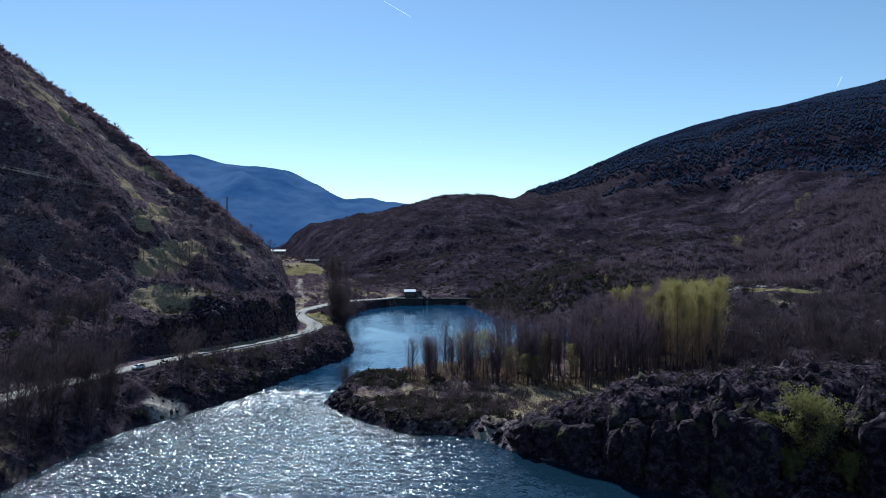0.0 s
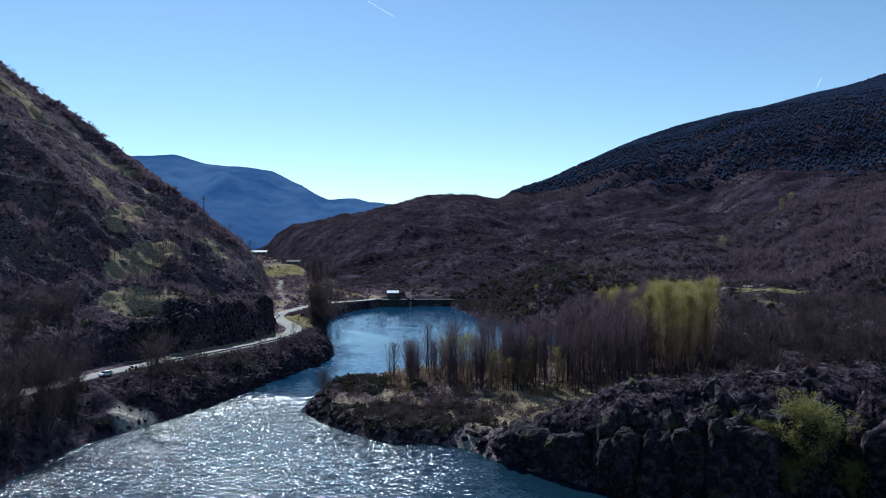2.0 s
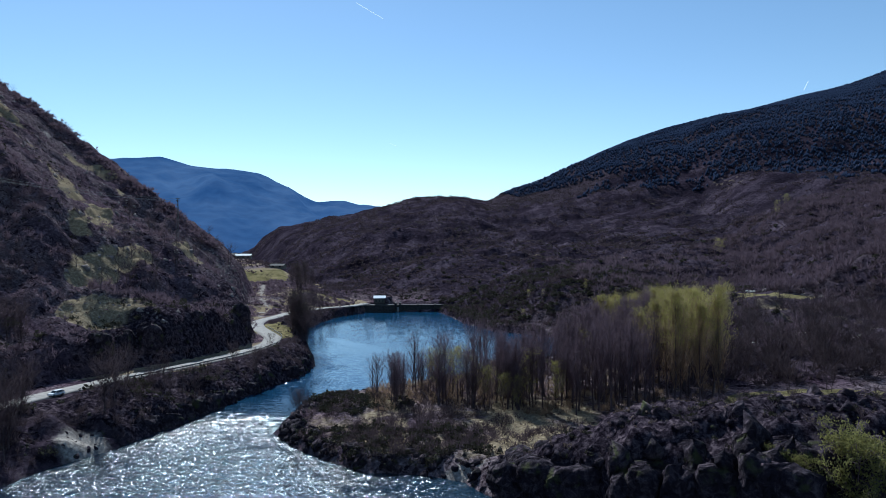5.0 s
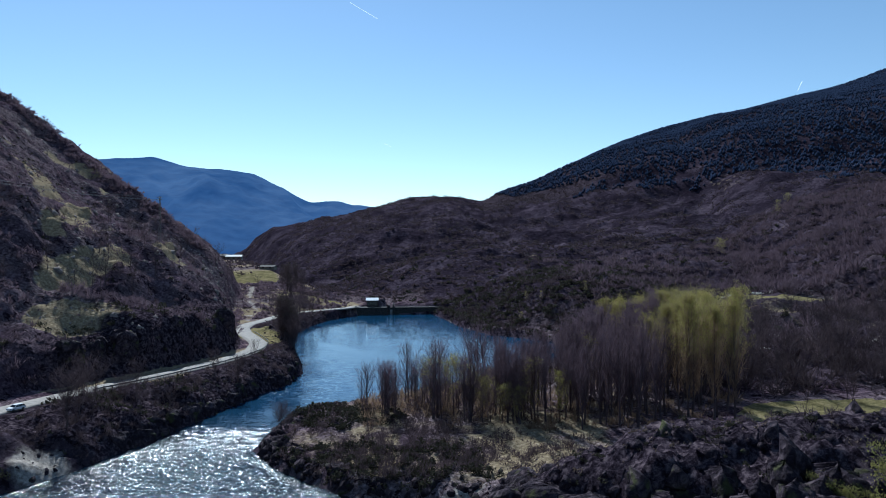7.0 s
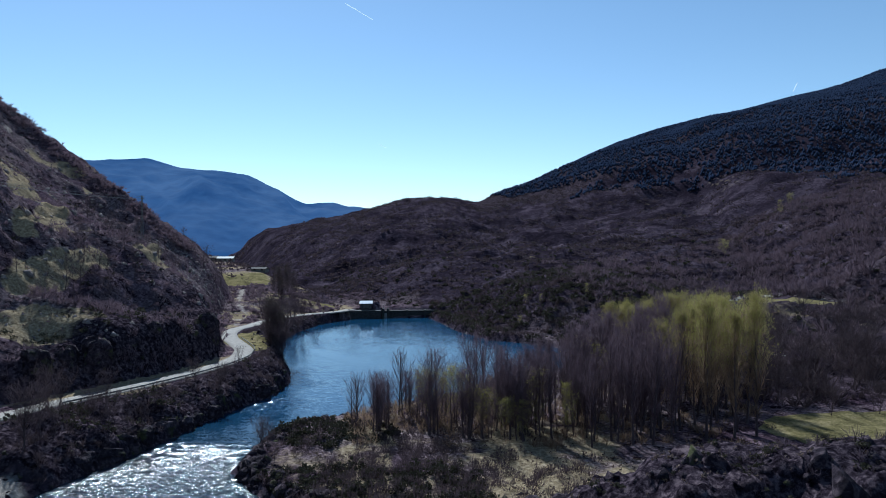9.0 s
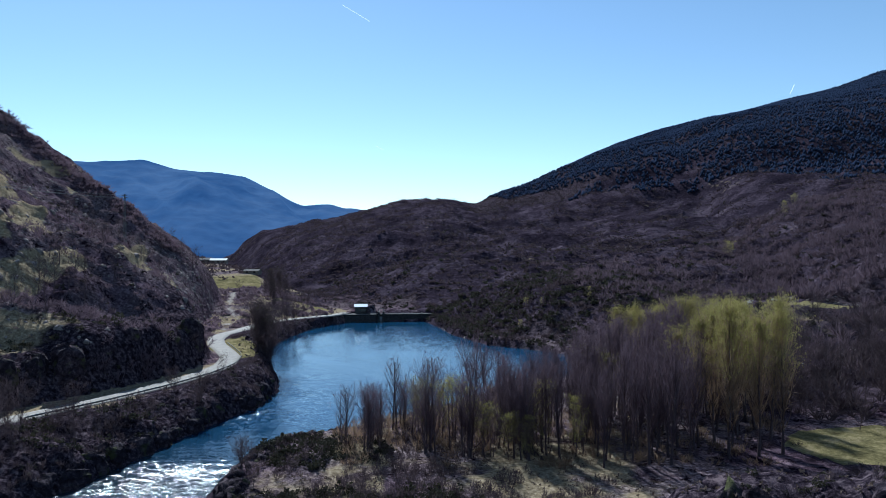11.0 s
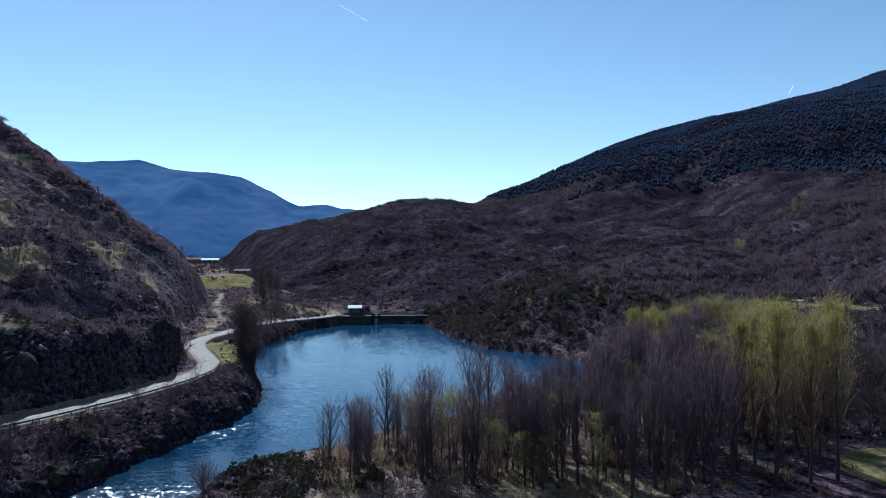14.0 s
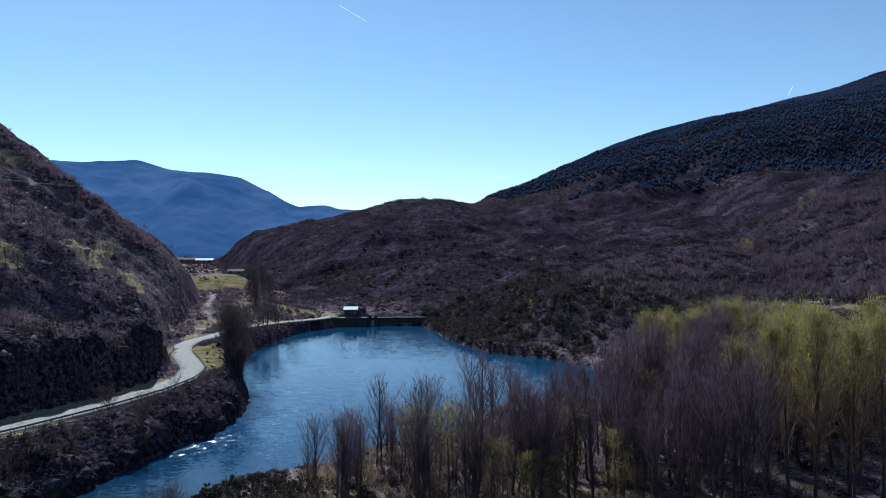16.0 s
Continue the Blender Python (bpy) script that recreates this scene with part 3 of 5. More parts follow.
def ribbon(name, pts, width, lift, material, label, category, step=1.5, kind="structure", thick=0.0):
    """a strip laid along a line of (x, y, z)"""
    dense = []
    for p, q in zip(pts, pts[1:]):
        n = max(1, int(math.dist(p[:2], q[:2]) / step))
        dense += [[p[k] + (q[k] - p[k]) * i / n for k in range(3)] for i in range(n)]
    dense = np.array(dense + [list(pts[-1])])
    for _ in range(6):
        dense[1:-1] = (dense[:-2] + 2 * dense[1:-1] + dense[2:]) / 4
    tan = np.gradient(dense[:, :2], axis=0)
    tan /= np.hypot(*tan.T)[:, None]
    side = np.stack([tan[:, 1], -tan[:, 0]], -1)
    offs = np.array([-1, -0.99, -0.5, 0, 0.5, 0.99, 1]) * width / 2
    drop = np.array([-thick, 0, 0.03, 0.05, 0.03, 0, -thick])
    X = dense[:, None, 0] + side[:, None, 0] * offs
    Y = dense[:, None, 1] + side[:, None, 1] * offs
    Z = dense[:, None, 2] + lift + drop + X * 0
    ob = new(name, grid_mesh(name, X, Y, Z, material))
    return tagged(ob, label, category, kind=kind), dense, side


road, road_line, road_side = ribbon("road", [p for p in ROAD if 40 < p[1] < 450], 6.0, 0.12, ASPHALT, "narrow pale grey asphalt road along the bank", "road", thick=0.5)

# far range behind the valley, blue with distance: the haze is painted as glow
FAR_SKY = ((-4600, 700), (-3200, 640), (-2300, 560), (-1900, 500), (-1648, 486), (-1480, 492), (-1375, 499), (-1290, 480), (-1221, 456), (-1100, 440), (-925, 425), (-840, 408), (-746, 365), (-640, 310), (-560, 262), (-536, 252), (-470, 258), (-385, 262), (-310, 242), (-234, 236), (-100, 225), (200, 190), (600, 150), (1500, 120))


def make_far():
    f = Mat("hazy_blue_mountain", 1.0, 0.0)
    n, m = f.noise(0.003, 4, 0.5), f.noise(0.016, 6, 0.65)
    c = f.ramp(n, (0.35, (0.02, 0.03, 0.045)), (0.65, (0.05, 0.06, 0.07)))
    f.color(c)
    # blue emission in place of the hazy air before the range
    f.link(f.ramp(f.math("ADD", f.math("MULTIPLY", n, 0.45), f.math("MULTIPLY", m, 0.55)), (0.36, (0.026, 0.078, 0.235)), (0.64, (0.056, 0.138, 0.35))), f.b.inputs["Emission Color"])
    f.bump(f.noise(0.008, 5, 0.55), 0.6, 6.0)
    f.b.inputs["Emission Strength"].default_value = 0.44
    return f.m


fu, fv = np.meshgrid(spaced((-4600, -1900, 120, 30), (-1900, 0, 14, 14), (0, 1500, 20, 120)), spaced((2100, 4200, 26, 26)))
rise_f = np.clip((fv - 2200) / 1600, 0, 1)
fx_, fz_ = fu * (0.42 + 0.58 * fv / 3800), np.interp(fu, *zip(*FAR_SKY))
spurs = ridged(fu + 0.25 * fv, fv * 0.3, 460, 3, 15) * 75 + ridged(fu - 0.2 * fv, fv * 0.5, 170, 3, 16) * 26
fz_ = 12 + (fz_ + fractal(fu, fv, 90, 4, 6) * 4) * np.where(fv > 3800, 1 - 0.4 * smooth(fv, 3800, 4200), rise_f ** 0.8) + spurs * rise_f * (1 - rise_f) * 3 - 60 * (fv < 2190)
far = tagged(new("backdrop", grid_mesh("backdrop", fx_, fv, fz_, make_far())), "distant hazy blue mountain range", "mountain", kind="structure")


# ---- building helpers ----
def mesh_from(name, verts, faces, material, smooth_shade=False):
    me = bpy.data.meshes.new(name)
    verts, faces = np.asarray(verts, np.float32), np.asarray(faces, np.int32)
    me.vertices.add(len(verts))
    me.vertices.foreach_set("co", verts.ravel())
    k = faces.shape[1]
    me.loops.add(faces.size)
    me.loops.foreach_set("vertex_index", faces.ravel())
    me.polygons.add(len(faces))
    me.polygons.foreach_set("loop_start", (np.arange(len(faces)) * k).astype(np.int32))
    me.update(calc_edges=True)
    if smooth_shade:
        me.polygons.foreach_set("use_smooth", np.ones(len(faces), bool))
    me.materials.append(material)
    return me


def tubes(p, q, rp, rq, sides=3):
    """many tapered rods at once: vertices and quads"""
    p, q = np.asarray(p, float), np.asarray(q, float)
    n = len(p)
    d = q - p
    d /= np.linalg.norm(d, axis=1)[:, None] + 1e-9
    a = np.cross(d, np.where(np.abs(d[:, 2:]) > 0.9, [[1.0, 0, 0]], [[0, 0, 1.0]]))
    a /= np.linalg.norm(a, axis=1)[:, None] + 1e-9
    b = np.cross(d, a)
    ang = np.arange(sides) * 2 * math.pi / sides
    ring = a[:, None] * np.cos(ang)[:, None] + b[:, None] * np.sin(ang)[:, None]
    lo = p[:, None] + ring * np.reshape(rp, (-1, 1, 1)) * np.ones((n, 1, 1))
    hi = q[:, None] + ring * np.reshape(rq, (-1, 1, 1)) * np.ones((n, 1, 1))
    v = np.concatenate([lo, hi], 1).reshape(-1, 3)
    base = np.arange(n)[:, None] * 2 * sides
    k = np.arange(sides)
    f = np.stack([base + k, base + (k + 1) % sides, base + sides + (k + 1) % sides, base + sides + k], -1).reshape(-1, 4)
    return v, f


def rod(axis, rad, sides=6):
    """one bent tapered rod along the points"""
    n = len(axis)
    ang = np.arange(sides) * 2 * math.pi / sides
    ring = np.column_stack([np.cos(ang), np.sin(ang), ang * 0])
    v = (axis[:, None] + ring[None] * np.reshape(rad, (-1, 1, 1))).reshape(-1, 3)
    i, k = np.arange(n - 1)[:, None] * sides, np.arange(sides)
    f = np.stack([i + k, i + (k + 1) % sides, i + sides + (k + 1) % sides, i + sides + k], -1).reshape(-1, 4)
    return v, f


def joined(parts):
    vs, fs, at = [], [], 0
    for v, f in parts:
        vs.append(v)
        fs.append(f + at)
        at += len(v)
    return np.concatenate(vs), np.concatenate(fs)


def sprays(p, q, r, rng):
    """fine twigs: slim four-cornered blades from p to q, widest in the middle"""
    p, q = np.asarray(p, float), np.asarray(q, float)
    side = np.cross(q - p, rng.normal(size=p.shape))
    side *= np.reshape(r, (-1, 1)) / (np.linalg.norm(side, axis=1)[:, None] + 1e-9)
    m = p + (q - p) * 0.45
    v = np.stack([p, m + side, q, m - side], 1).reshape(-1, 3)
    return v, np.arange(4 * len(p)).reshape(-1, 4)


def leaves(centers, size, rng, flat=0.5):
    """small four-cornered leaf sprays, each bent along its middle, at any turn"""
    n = len(centers)
    a = rng.normal(size=(n, 3))
    a /= np.linalg.norm(a, axis=1)[:, None]
    b = np.cross(a, rng.normal(size=(n, 3)))
    b /= np.linalg.norm(b, axis=1)[:, None]
    s = (size * rng.uniform(0.6, 1.4, n))[:, None]
    c = np.asarray(centers)
    v = np.stack([c - a * s, c + b * s * flat, c + a * s, c - b * s * flat], 1).reshape(-1, 3)
    f = np.arange(4 * n).reshape(n, 4)
    return v, f


def branches(rng, tall, crown_from, spread, count, twigs, lean=0.0, up=0.75, twig_r=0.022, droop=0.0):
    """trunk, limbs and twigs of a bare tree, as three sets of rods; and the twig tips"""
    k = 7
    zs = np.linspace(0, tall * 0.96, k)
    wob = np.cumsum(rng.normal(0, 0.02 * tall / k * 2.5, (k, 2)), 0)
    axis = np.column_stack([wob[:, 0] + lean * zs, wob[:, 1], zs])
    axis[0, :2] = 0
    r0 = 0.0085 * tall + 0.025
    rad = r0 * (1 - zs / tall) ** 0.8 + 0.012
    rad[0] *= 1.35
    trunk = rod(axis, rad, 6)
    h = crown_from + (1 - crown_from) * rng.uniform(0, 1, count) ** 0.85
    h = np.sort(h) * 0.97
    start = np.stack([np.interp(h * tall, zs, axis[:, i]) for i in range(3)], -1)
    ang = np.arange(count) * 2.4 + rng.uniform(-0.5, 0.5, count)
    shape = np.clip(np.sin((h - crown_from) / (1 - crown_from) * math.pi * 0.86 + 0.35), 0.12, 1)
    length = spread * shape * rng.uniform(0.65, 1.2, count) / max(0.3, math.cos(up))
    tilt = up + rng.uniform(-0.2, 0.25, count)
    out = np.column_stack([np.cos(ang) * np.cos(tilt), np.sin(ang) * np.cos(tilt), np.sin(tilt)])
    mid = start + out * length[:, None] * 0.5
    out2 = out + [0, 0, 0.35 - droop] + rng.normal(0, 0.12, out.shape)
    out2 /= np.linalg.norm(out2, axis=1)[:, None]
    end = mid + out2 * length[:, None] * 0.55
    rl = np.interp(h * tall, zs, rad) * 0.42 + 0.008
    limb = joined([tubes(start, mid, rl, rl * 0.7, 3), tubes(mid, end, rl * 0.7, rl * 0.25, 3)])
    pick = rng.integers(0, count, twigs)
    f = rng.uniform(0.15, 1.0, twigs)[:, None]
    root = np.where(f < 0.5, start[pick] + (mid - start)[pick] * f * 2, mid[pick] + (end - mid)[pick] * (f - 0.5) * 2)
    way = out2[pick] * 0.7 + rng.normal(0, 0.5, (twigs, 3)) + [0, 0, 0.3 - droop]
    way /= np.linalg.norm(way, axis=1)[:, None]
    tl = (length[pick] * rng.uniform(0.18, 0.42, twigs))[:, None]
    tip = root + way * tl
    twig = sprays(root, tip, np.full(twigs, twig_r * 1.25), rng)
    return trunk, limb, twig, tip


def part(name, verts, faces, material, parent, label="", smooth_shade=False):
    ob = new(name, mesh_from(name, verts, faces, material, smooth_shade))
    ob.parent = parent
    return tagged(ob, label) if label else ob


def build_tree(name, seed, label, category, group, tall, crown_from, spread, count, twigs, twig_mat=None, leaf=None, leaf_n=0, leaf_size=0.16, up=0.75, twig_r=0.022, leaf_from=0.0, lean=0.0, leaf_label="young yellow-green leaves"):
    rng = np.random.default_rng(seed)
    root = tagged(new(name), label, category, group)
    trunk, limb, twig, tip = branches(rng, tall, crown_from, spread, count, twigs, lean, up, twig_r)
    part("trunk", *trunk, BARK, root, smooth_shade=True)
    tagged(part("crown", *joined([limb, twig]), twig_mat or TWIG, root), kind="stuff")
    if leaf:
        ok = tip[tip[:, 2] > leaf_from * tall]
        full = np.clip((ok[:, 2] / tall - leaf_from) / (0.85 - leaf_from), 0.04, 1) if leaf_from else np.ones(len(ok))
        c = ok[rng.choice(len(ok), leaf_n, p=full / full.sum())] + rng.normal(0, 0.3, (leaf_n, 3))
        way = rng.normal(0, 0.45, c.shape) + [0, 0, 1.0 if up > 0.8 else 0.3]
        tagged(part("foliage", *sprays(c, c + way * leaf_size * 3.2, np.full(leaf_n, leaf_size * 0.55), rng), leaf, root, leaf_label), kind="stuff")
    root.location = (0, 0, -900)
    return root


def stand(kinds, places, rng, sizes=(0.85, 1.15), sink=0.15):
    """copies of the kinds on the ground at the places; the first of each kind is moved, not copied"""
    used = set()
    for n, p in enumerate(places):
        x, y = p[0], p[1]
        kind = kinds[int(rng.integers(0, len(kinds)))]
        s = rng.uniform(*sizes) * (p[2] if len(p) > 2 else 1)
        m = pose(x, y, float(ground_z(x, y)) - sink, rng.normal(0, 1.5), rng.normal(0, 1.5), rng.uniform(0, 360))
        if kind.name in used:
            ob = copy_thing(kind, m)
        else:
            used.add(kind.name)
            kind.matrix_basis = m
            ob = kind
        ob.scale = (s * rng.uniform(0.9, 1.1), s * rng.uniform(0.9, 1.1), s)
    for kind in kinds:
        if kind.name not in used:
            for o in (*kind.children_recursive, kind):
                bpy.data.objects.remove(o)


def scatter(n, box, rng, keep):
    """n places in the box that pass the test, spread unevenly"""
    out = []
    while len(out) < n:
        x, y = rng.uniform(box[0], box[1], 4000), rng.uniform(box[2], box[3], 4000)
        ok = keep(x, y)
        out += list(zip(x[ok], y[ok]))
    return np.array(out[:n])


def stuff(name, shapes, xy, scales, rng, material, label, category, sink=0.2, squash=(0.85, 1.15)):
    """many small plants as one mesh: each shape's vertices and faces set down at the places"""
    xy = np.asarray(xy)
    z = ground_z(xy[:, 0], xy[:, 1])
    which = rng.integers(0, len(shapes), len(xy))
    turn = rng.uniform(0, 2 * math.pi, len(xy))
    tallness = rng.uniform(*squash, len(xy))
    vs, fs, at = [], [], 0
    for k, (v, f) in enumerate(shapes):
        sel = np.where(which == k)[0]
        if not len(sel):
            continue
        c, s = np.cos(turn[sel])[:, None], np.sin(turn[sel])[:, None]
        sc = scales[sel][:, None]
        X = (v[:, 0] * c - v[:, 1] * s) * sc + xy[sel, 0, None]
        Y = (v[:, 0] * s + v[:, 1] * c) * sc + xy[sel, 1, None]
        Z = v[:, 2] * sc * tallness[sel][:, None] + (z[sel] - sink * scales[sel])[:, None]
        vs.append(np.stack([X, Y, Z], -1).reshape(-1, 3))
        fs.append((f[None] + (np.arange(len(sel)) * len(v))[:, None, None] + at).reshape(-1, f.shape[1]))
        at += len(sel) * len(v)
    ob = new(name, mesh_from(name, np.concatenate(vs), np.concatenate(fs), material))
    return tagged(ob, label, category, kind="stuff")


def bush_shape(seed, stems=12, tall=1.0, wide=0.75, r=0.035):
    """a bare shrub one metre high: stems from the foot that fork once"""
    rng = np.random.default_rng(seed)
    ang, lean = rng.uniform(0, 6.28, stems), rng.uniform(0.05, 1.0, stems)
    top = np.column_stack([np.cos(ang) * lean * wide, np.sin(ang) * lean * wide, tall * rng.uniform(0.5, 1.0, stems) * (1 - 0.45 * lean ** 2)])
    foot = top * [0.15, 0.15, 0]
    mid = foot + (top - foot) * 0.5 + rng.normal(0, 0.05, top.shape)
    tip2 = mid + (top - mid) * 0.9 + rng.normal(0, 0.14, top.shape)
    tip3 = mid + (top - mid) * 0.7 + rng.normal(0, 0.18, top.shape)
    w = np.full(stems, r)
    return joined([sprays(foot, mid, w, rng), sprays(foot + (mid - foot) * 0.8, top, w * 0.9, rng), sprays(mid, tip2, w * 0.8, rng)] + ([sprays(mid, tip3, w * 0.8, rng)] if stems > 9 else []))


def clump_shape(seed, n=34, wide=0.75, tall=0.8, size=0.21):
    """a leafy bush one metre across: sprays over a lumpy dome with gaps"""
    rng = np.random.default_rng(seed)
    lobes = np.column_stack([rng.normal(0, wide * 0.4, (6, 2)), rng.uniform(0.25, 0.75, 6) * tall])
    d = rng.normal(size=(n, 3))
    d /= np.linalg.norm(d, axis=1)[:, None]
    c = lobes[rng.integers(0, 6, n)] + d * rng.uniform(0.2, 0.42, n)[:, None] * wide
    c[:, 2] = np.abs(c[:, 2])
    return leaves(c, size, rng, 0.75)


def fuzz_shape(seed, n=44, r=0.03, tall=0.8):
    """a rounded leafless shrub one metre high: many fine twigs that end on a lumpy dome"""
    rng = np.random.default_rng(seed)
    lobes = np.column_stack([rng.normal(0, 0.26, (5, 2)), rng.uniform(0.2, 0.55, 5)])
    d = rng.normal(size=(n, 3))
    d[:, 2] = np.abs(d[:, 2]) + 0.15
    d /= np.linalg.norm(d, axis=1)[:, None]
    root = lobes[rng.integers(0, 5, n)] * [1, 1, tall]
    tip = root + d * rng.uniform(0.25, 0.48, n)[:, None]
    return sprays(root * [0.7, 0.7, 0.6], tip, np.full(n, r), rng)


def stone_shape(seed):
    """a rough angular boulder about one metre across"""
    rng = np.random.default_rng(seed)
    bm = bmesh.new()
    size = rng.uniform(0.38, 0.62, 3)
    for d in rng.normal(size=(12, 3)):
        bm.verts.new(Vector(d / np.linalg.norm(d) * size * rng.uniform(0.75, 1.1)))
    hull = bmesh.ops.convex_hull(bm, input=bm.verts[:])
    bmesh.ops.delete(bm, geom=list({v for v in hull["geom_interior"] if isinstance(v, bmesh.types.BMVert)}), context="VERTS")
    bm.verts.index_update()
    verts = np.array([v.co[:] for v in bm.verts])
    faces = np.array([[w.index for w in f.verts] for f in bm.faces])
    bm.free()
    return verts, faces


# ---- the grove on the tongue of land ----
rng = np.random.default_rng(11)
bare = [build_tree("bare_poplar", 100 + k, "tall bare poplar with upswept purple-brown twigs on the river bank", "tree", "poplars of the grove", 18, 0.14, 2.4, 52, 800, up=1.16, twig_r=0.018, twig_mat=TWIG_POPLAR) for k in range(5)]
slim = [build_tree("young_poplar", 120 + k, "slender bare poplar standing at the lake edge", "tree", "poplars at the lake edge", 12.5, 0.02, 2.6 + 0.45 * k, 34, 420, up=1.06 - 0.05 * k, twig_r=0.017, twig_mat=TWIG_POPLAR) for k in range(4)]
budding = [build_tree("budding_poplar", 140 + k, "tall poplar just coming into yellow-green leaf", "tree", "leafing poplars", 24, 0.14, 3.1, 60, 700, leaf=LEAF_YOUNG, leaf_n=3900, leaf_size=0.085, up=1.2, twig_r=0.024, leaf_from=0.52, twig_mat=TWIG_RED) for k in range(3)]
tinged = [build_tree("budding_tree", 150 + k, "small tree with thin fresh green leaves among bare poplars", "tree", "leafing trees", 10, 0.2, 2.6, 36, 260, leaf=LEAF_YOUNG, leaf_n=1300, leaf_size=0.1, up=0.8) for k in range(2)]

grove = scatter(175, (20, 82, 172, 244), rng, lambda x, y: (along(LAKE + LAKE[:1], x, y)[0] > 5) & ~inside(LAKE, x, y) & (y < 176 + 0.85 * x) & ~((x > 72) & (y < 205)) & ~((x > 56) & (y < 199)) & (y > 178 - 0.1 * x))
stand(bare, [(x, y, 0.82 + 0.25 * smooth(x, 20, 60)) for x, y in grove] + [(-52, 384, 0.8), (-50, 393, 0.75), (-56, 398, 0.8)], rng, (0.72, 1.16))
dark_tree = [build_tree("dark_tree", 130 + k, "tall dark bare tree wrapped in ivy beside the road", "tree", "dark roadside trees", 18, 0.03, 3.7, 54, 900, up=1.02, twig_r=0.022, twig_mat=TWIG_BROWN, leaf=LEAF_OLIVE, leaf_n=420, leaf_size=0.12, leaf_label="dark ivy leaves") for k in range(2)]
stand(dark_tree, [(-41, 284, 0.85), (-42.5, 288, 0.95), (-44, 293, 0.9), (-46, 299, 0.85), (-39, 278, 0.7), (-43, 282, 0.8), (-45, 289, 0.85), (-41.5, 291, 0.9), (-47, 295, 0.8), (-48, 303, 0.7), (-66, 434, 0.75), (-68, 440, 0.8), (-71, 447, 0.9), (-67, 455, 0.85), (-73, 460, 0.85), (-69, 468, 0.8), (-75, 474, 0.8), (-62, 446, 0.8), (-80, 482, 0.8)], rng)
edge_roots = scatter(31, (-9, 26, 180, 216), rng, lambda x, y: (along(LAKE + LAKE[:1], x, y)[0] > 2) & ~inside(LAKE, x, y) & (y > 184 - 0.2 * (x + 12)) & (y < 200 + 0.7 * (x + 10)))
edge_places = [(x + rng.normal(0, 0.9), y + rng.normal(0, 0.9), s * rng.uniform(0.75, 1.1)) for x, y in edge_roots for s in [rng.uniform(0.6, 1.3)] for _ in range(int(rng.integers(2, 5)))]
stand(slim, edge_places, rng, (0.85, 1.15))
stand(budding, [(60, 178), (63, 183), (66, 179), (69, 184), (71, 180), (62, 188), (67, 189), (73, 188), (65, 194), (70, 195), (74, 196), (58, 186, 0.9), (56, 193, 0.85),
                ] + [(x, y, 0.84 - 0.0045 * max(0, y - 225)) for x, y in scatter(24, (61, 92, 222, 254), rng, lambda x, y: (np.abs(y - 236 - 0.42 * (x - 56)) < 11))] + [(76, 204, 0.9), (79, 212, 0.9), (74, 214, 0.85), (82, 222, 0.85), (77, 226, 0.85)], rng, (0.92, 1.08))
leafing_bush = [build_tree("leafing_tree", 155 + k, "bushy tree in dull spring green against the dark cliff", "tree", "leafing trees of the cliff", 9, 0.06, 4.0, 46, 420, leaf=LEAF_SPRING, leaf_n=9000, leaf_size=0.115, up=0.75, leaf_label="dull spring green leaves") for k in range(2)]
stand(leafing_bush, [(56.5, 107, 1.2), (49.5, 110, 0.75), (53, 106, 0.5), (61, 103, 0.6)], rng, (0.95, 1.05))
stand(tinged, [(59, 214, 1.25), (57, 218, 1.1), (17, 182), (21, 180, 0.9), (24, 177, 0.8), (11, 186, 1.3), (6, 190, 1.35), (28, 184, 1.1), (33, 180, 1.0), (15, 190, 1.2), (47, 206, 1.6), (44, 210, 1.5), (64, 366, 0.4), (58, 372, 0.5), (282, 553, 1.2), (290, 556, 1.0), (192, 453, 1.1), (84, 360, 0.5), (52, 352, 0.45)], rng)

# ---- trees of the left bank and slopes ----
bank_tree = [build_tree("bare_tree", 160 + k, "crooked bare tree on the river bank", "tree", "bare bank trees", 9, 0.1, 4.0, 34, 560, up=0.85, lean=0.08 * (k - 1), twig_r=0.019, twig_mat=TWIG_BROWN) for k in range(3)]
oak = [build_tree("bare_oak", 170 + k, "bare spreading tree with fine dark twigs", "tree", "bare trees of the slopes", 8, 0.2, 3.4, 20, 180, up=0.7, twig_r=0.034, twig_mat=TWIG_BROWN) for k in range(3)]
def land_side(x, y):
    return ~inside(LAKE, x, y) & (along(ROAD, x, y)[0] > 4.8) & ~inside(LEFT_OF_ROAD, x, y) & (along(LAKE + LAKE[:1], x, y)[0] > 1)


left_places = list((x, y, 1.05) for x, y in scatter(50, (-88, -62, 100, 176), rng, lambda x, y: (along(LAKE + LAKE[:1], x, y)[0] > 1) & ~inside(LAKE, x, y) & (along(ROAD, x, y)[0] > 4.5) & ~inside(LEFT_OF_ROAD, x, y) & ((x + 63) ** 2 + (y - 158) ** 2 > 100)))
left_places += [(-25, 177, 0.5), (-23, 172, 0.45), (-26, 181, 0.5), (-21, 168, 0.4), (-24, 174, 0.6), (-41, 287, 1.5), (-43, 291, 1.6), (-45, 296, 1.5), (-40, 281, 1.3), (-47, 303, 1.4), (-37.5, 272, 1.15), (-66, 186, 0.8), (-70, 190, 0.9), (-61, 196, 0.7), (-52, 340, 1.2), (-54, 352, 1.3), (-53, 372, 1.2), (-52, 381, 1.4), (-49, 392, 1.1)]
left_places += [(x, y, 0.55) for x, y in scatter(14, (-82, -44, 172, 250), rng, lambda x, y: land_side(x, y))]
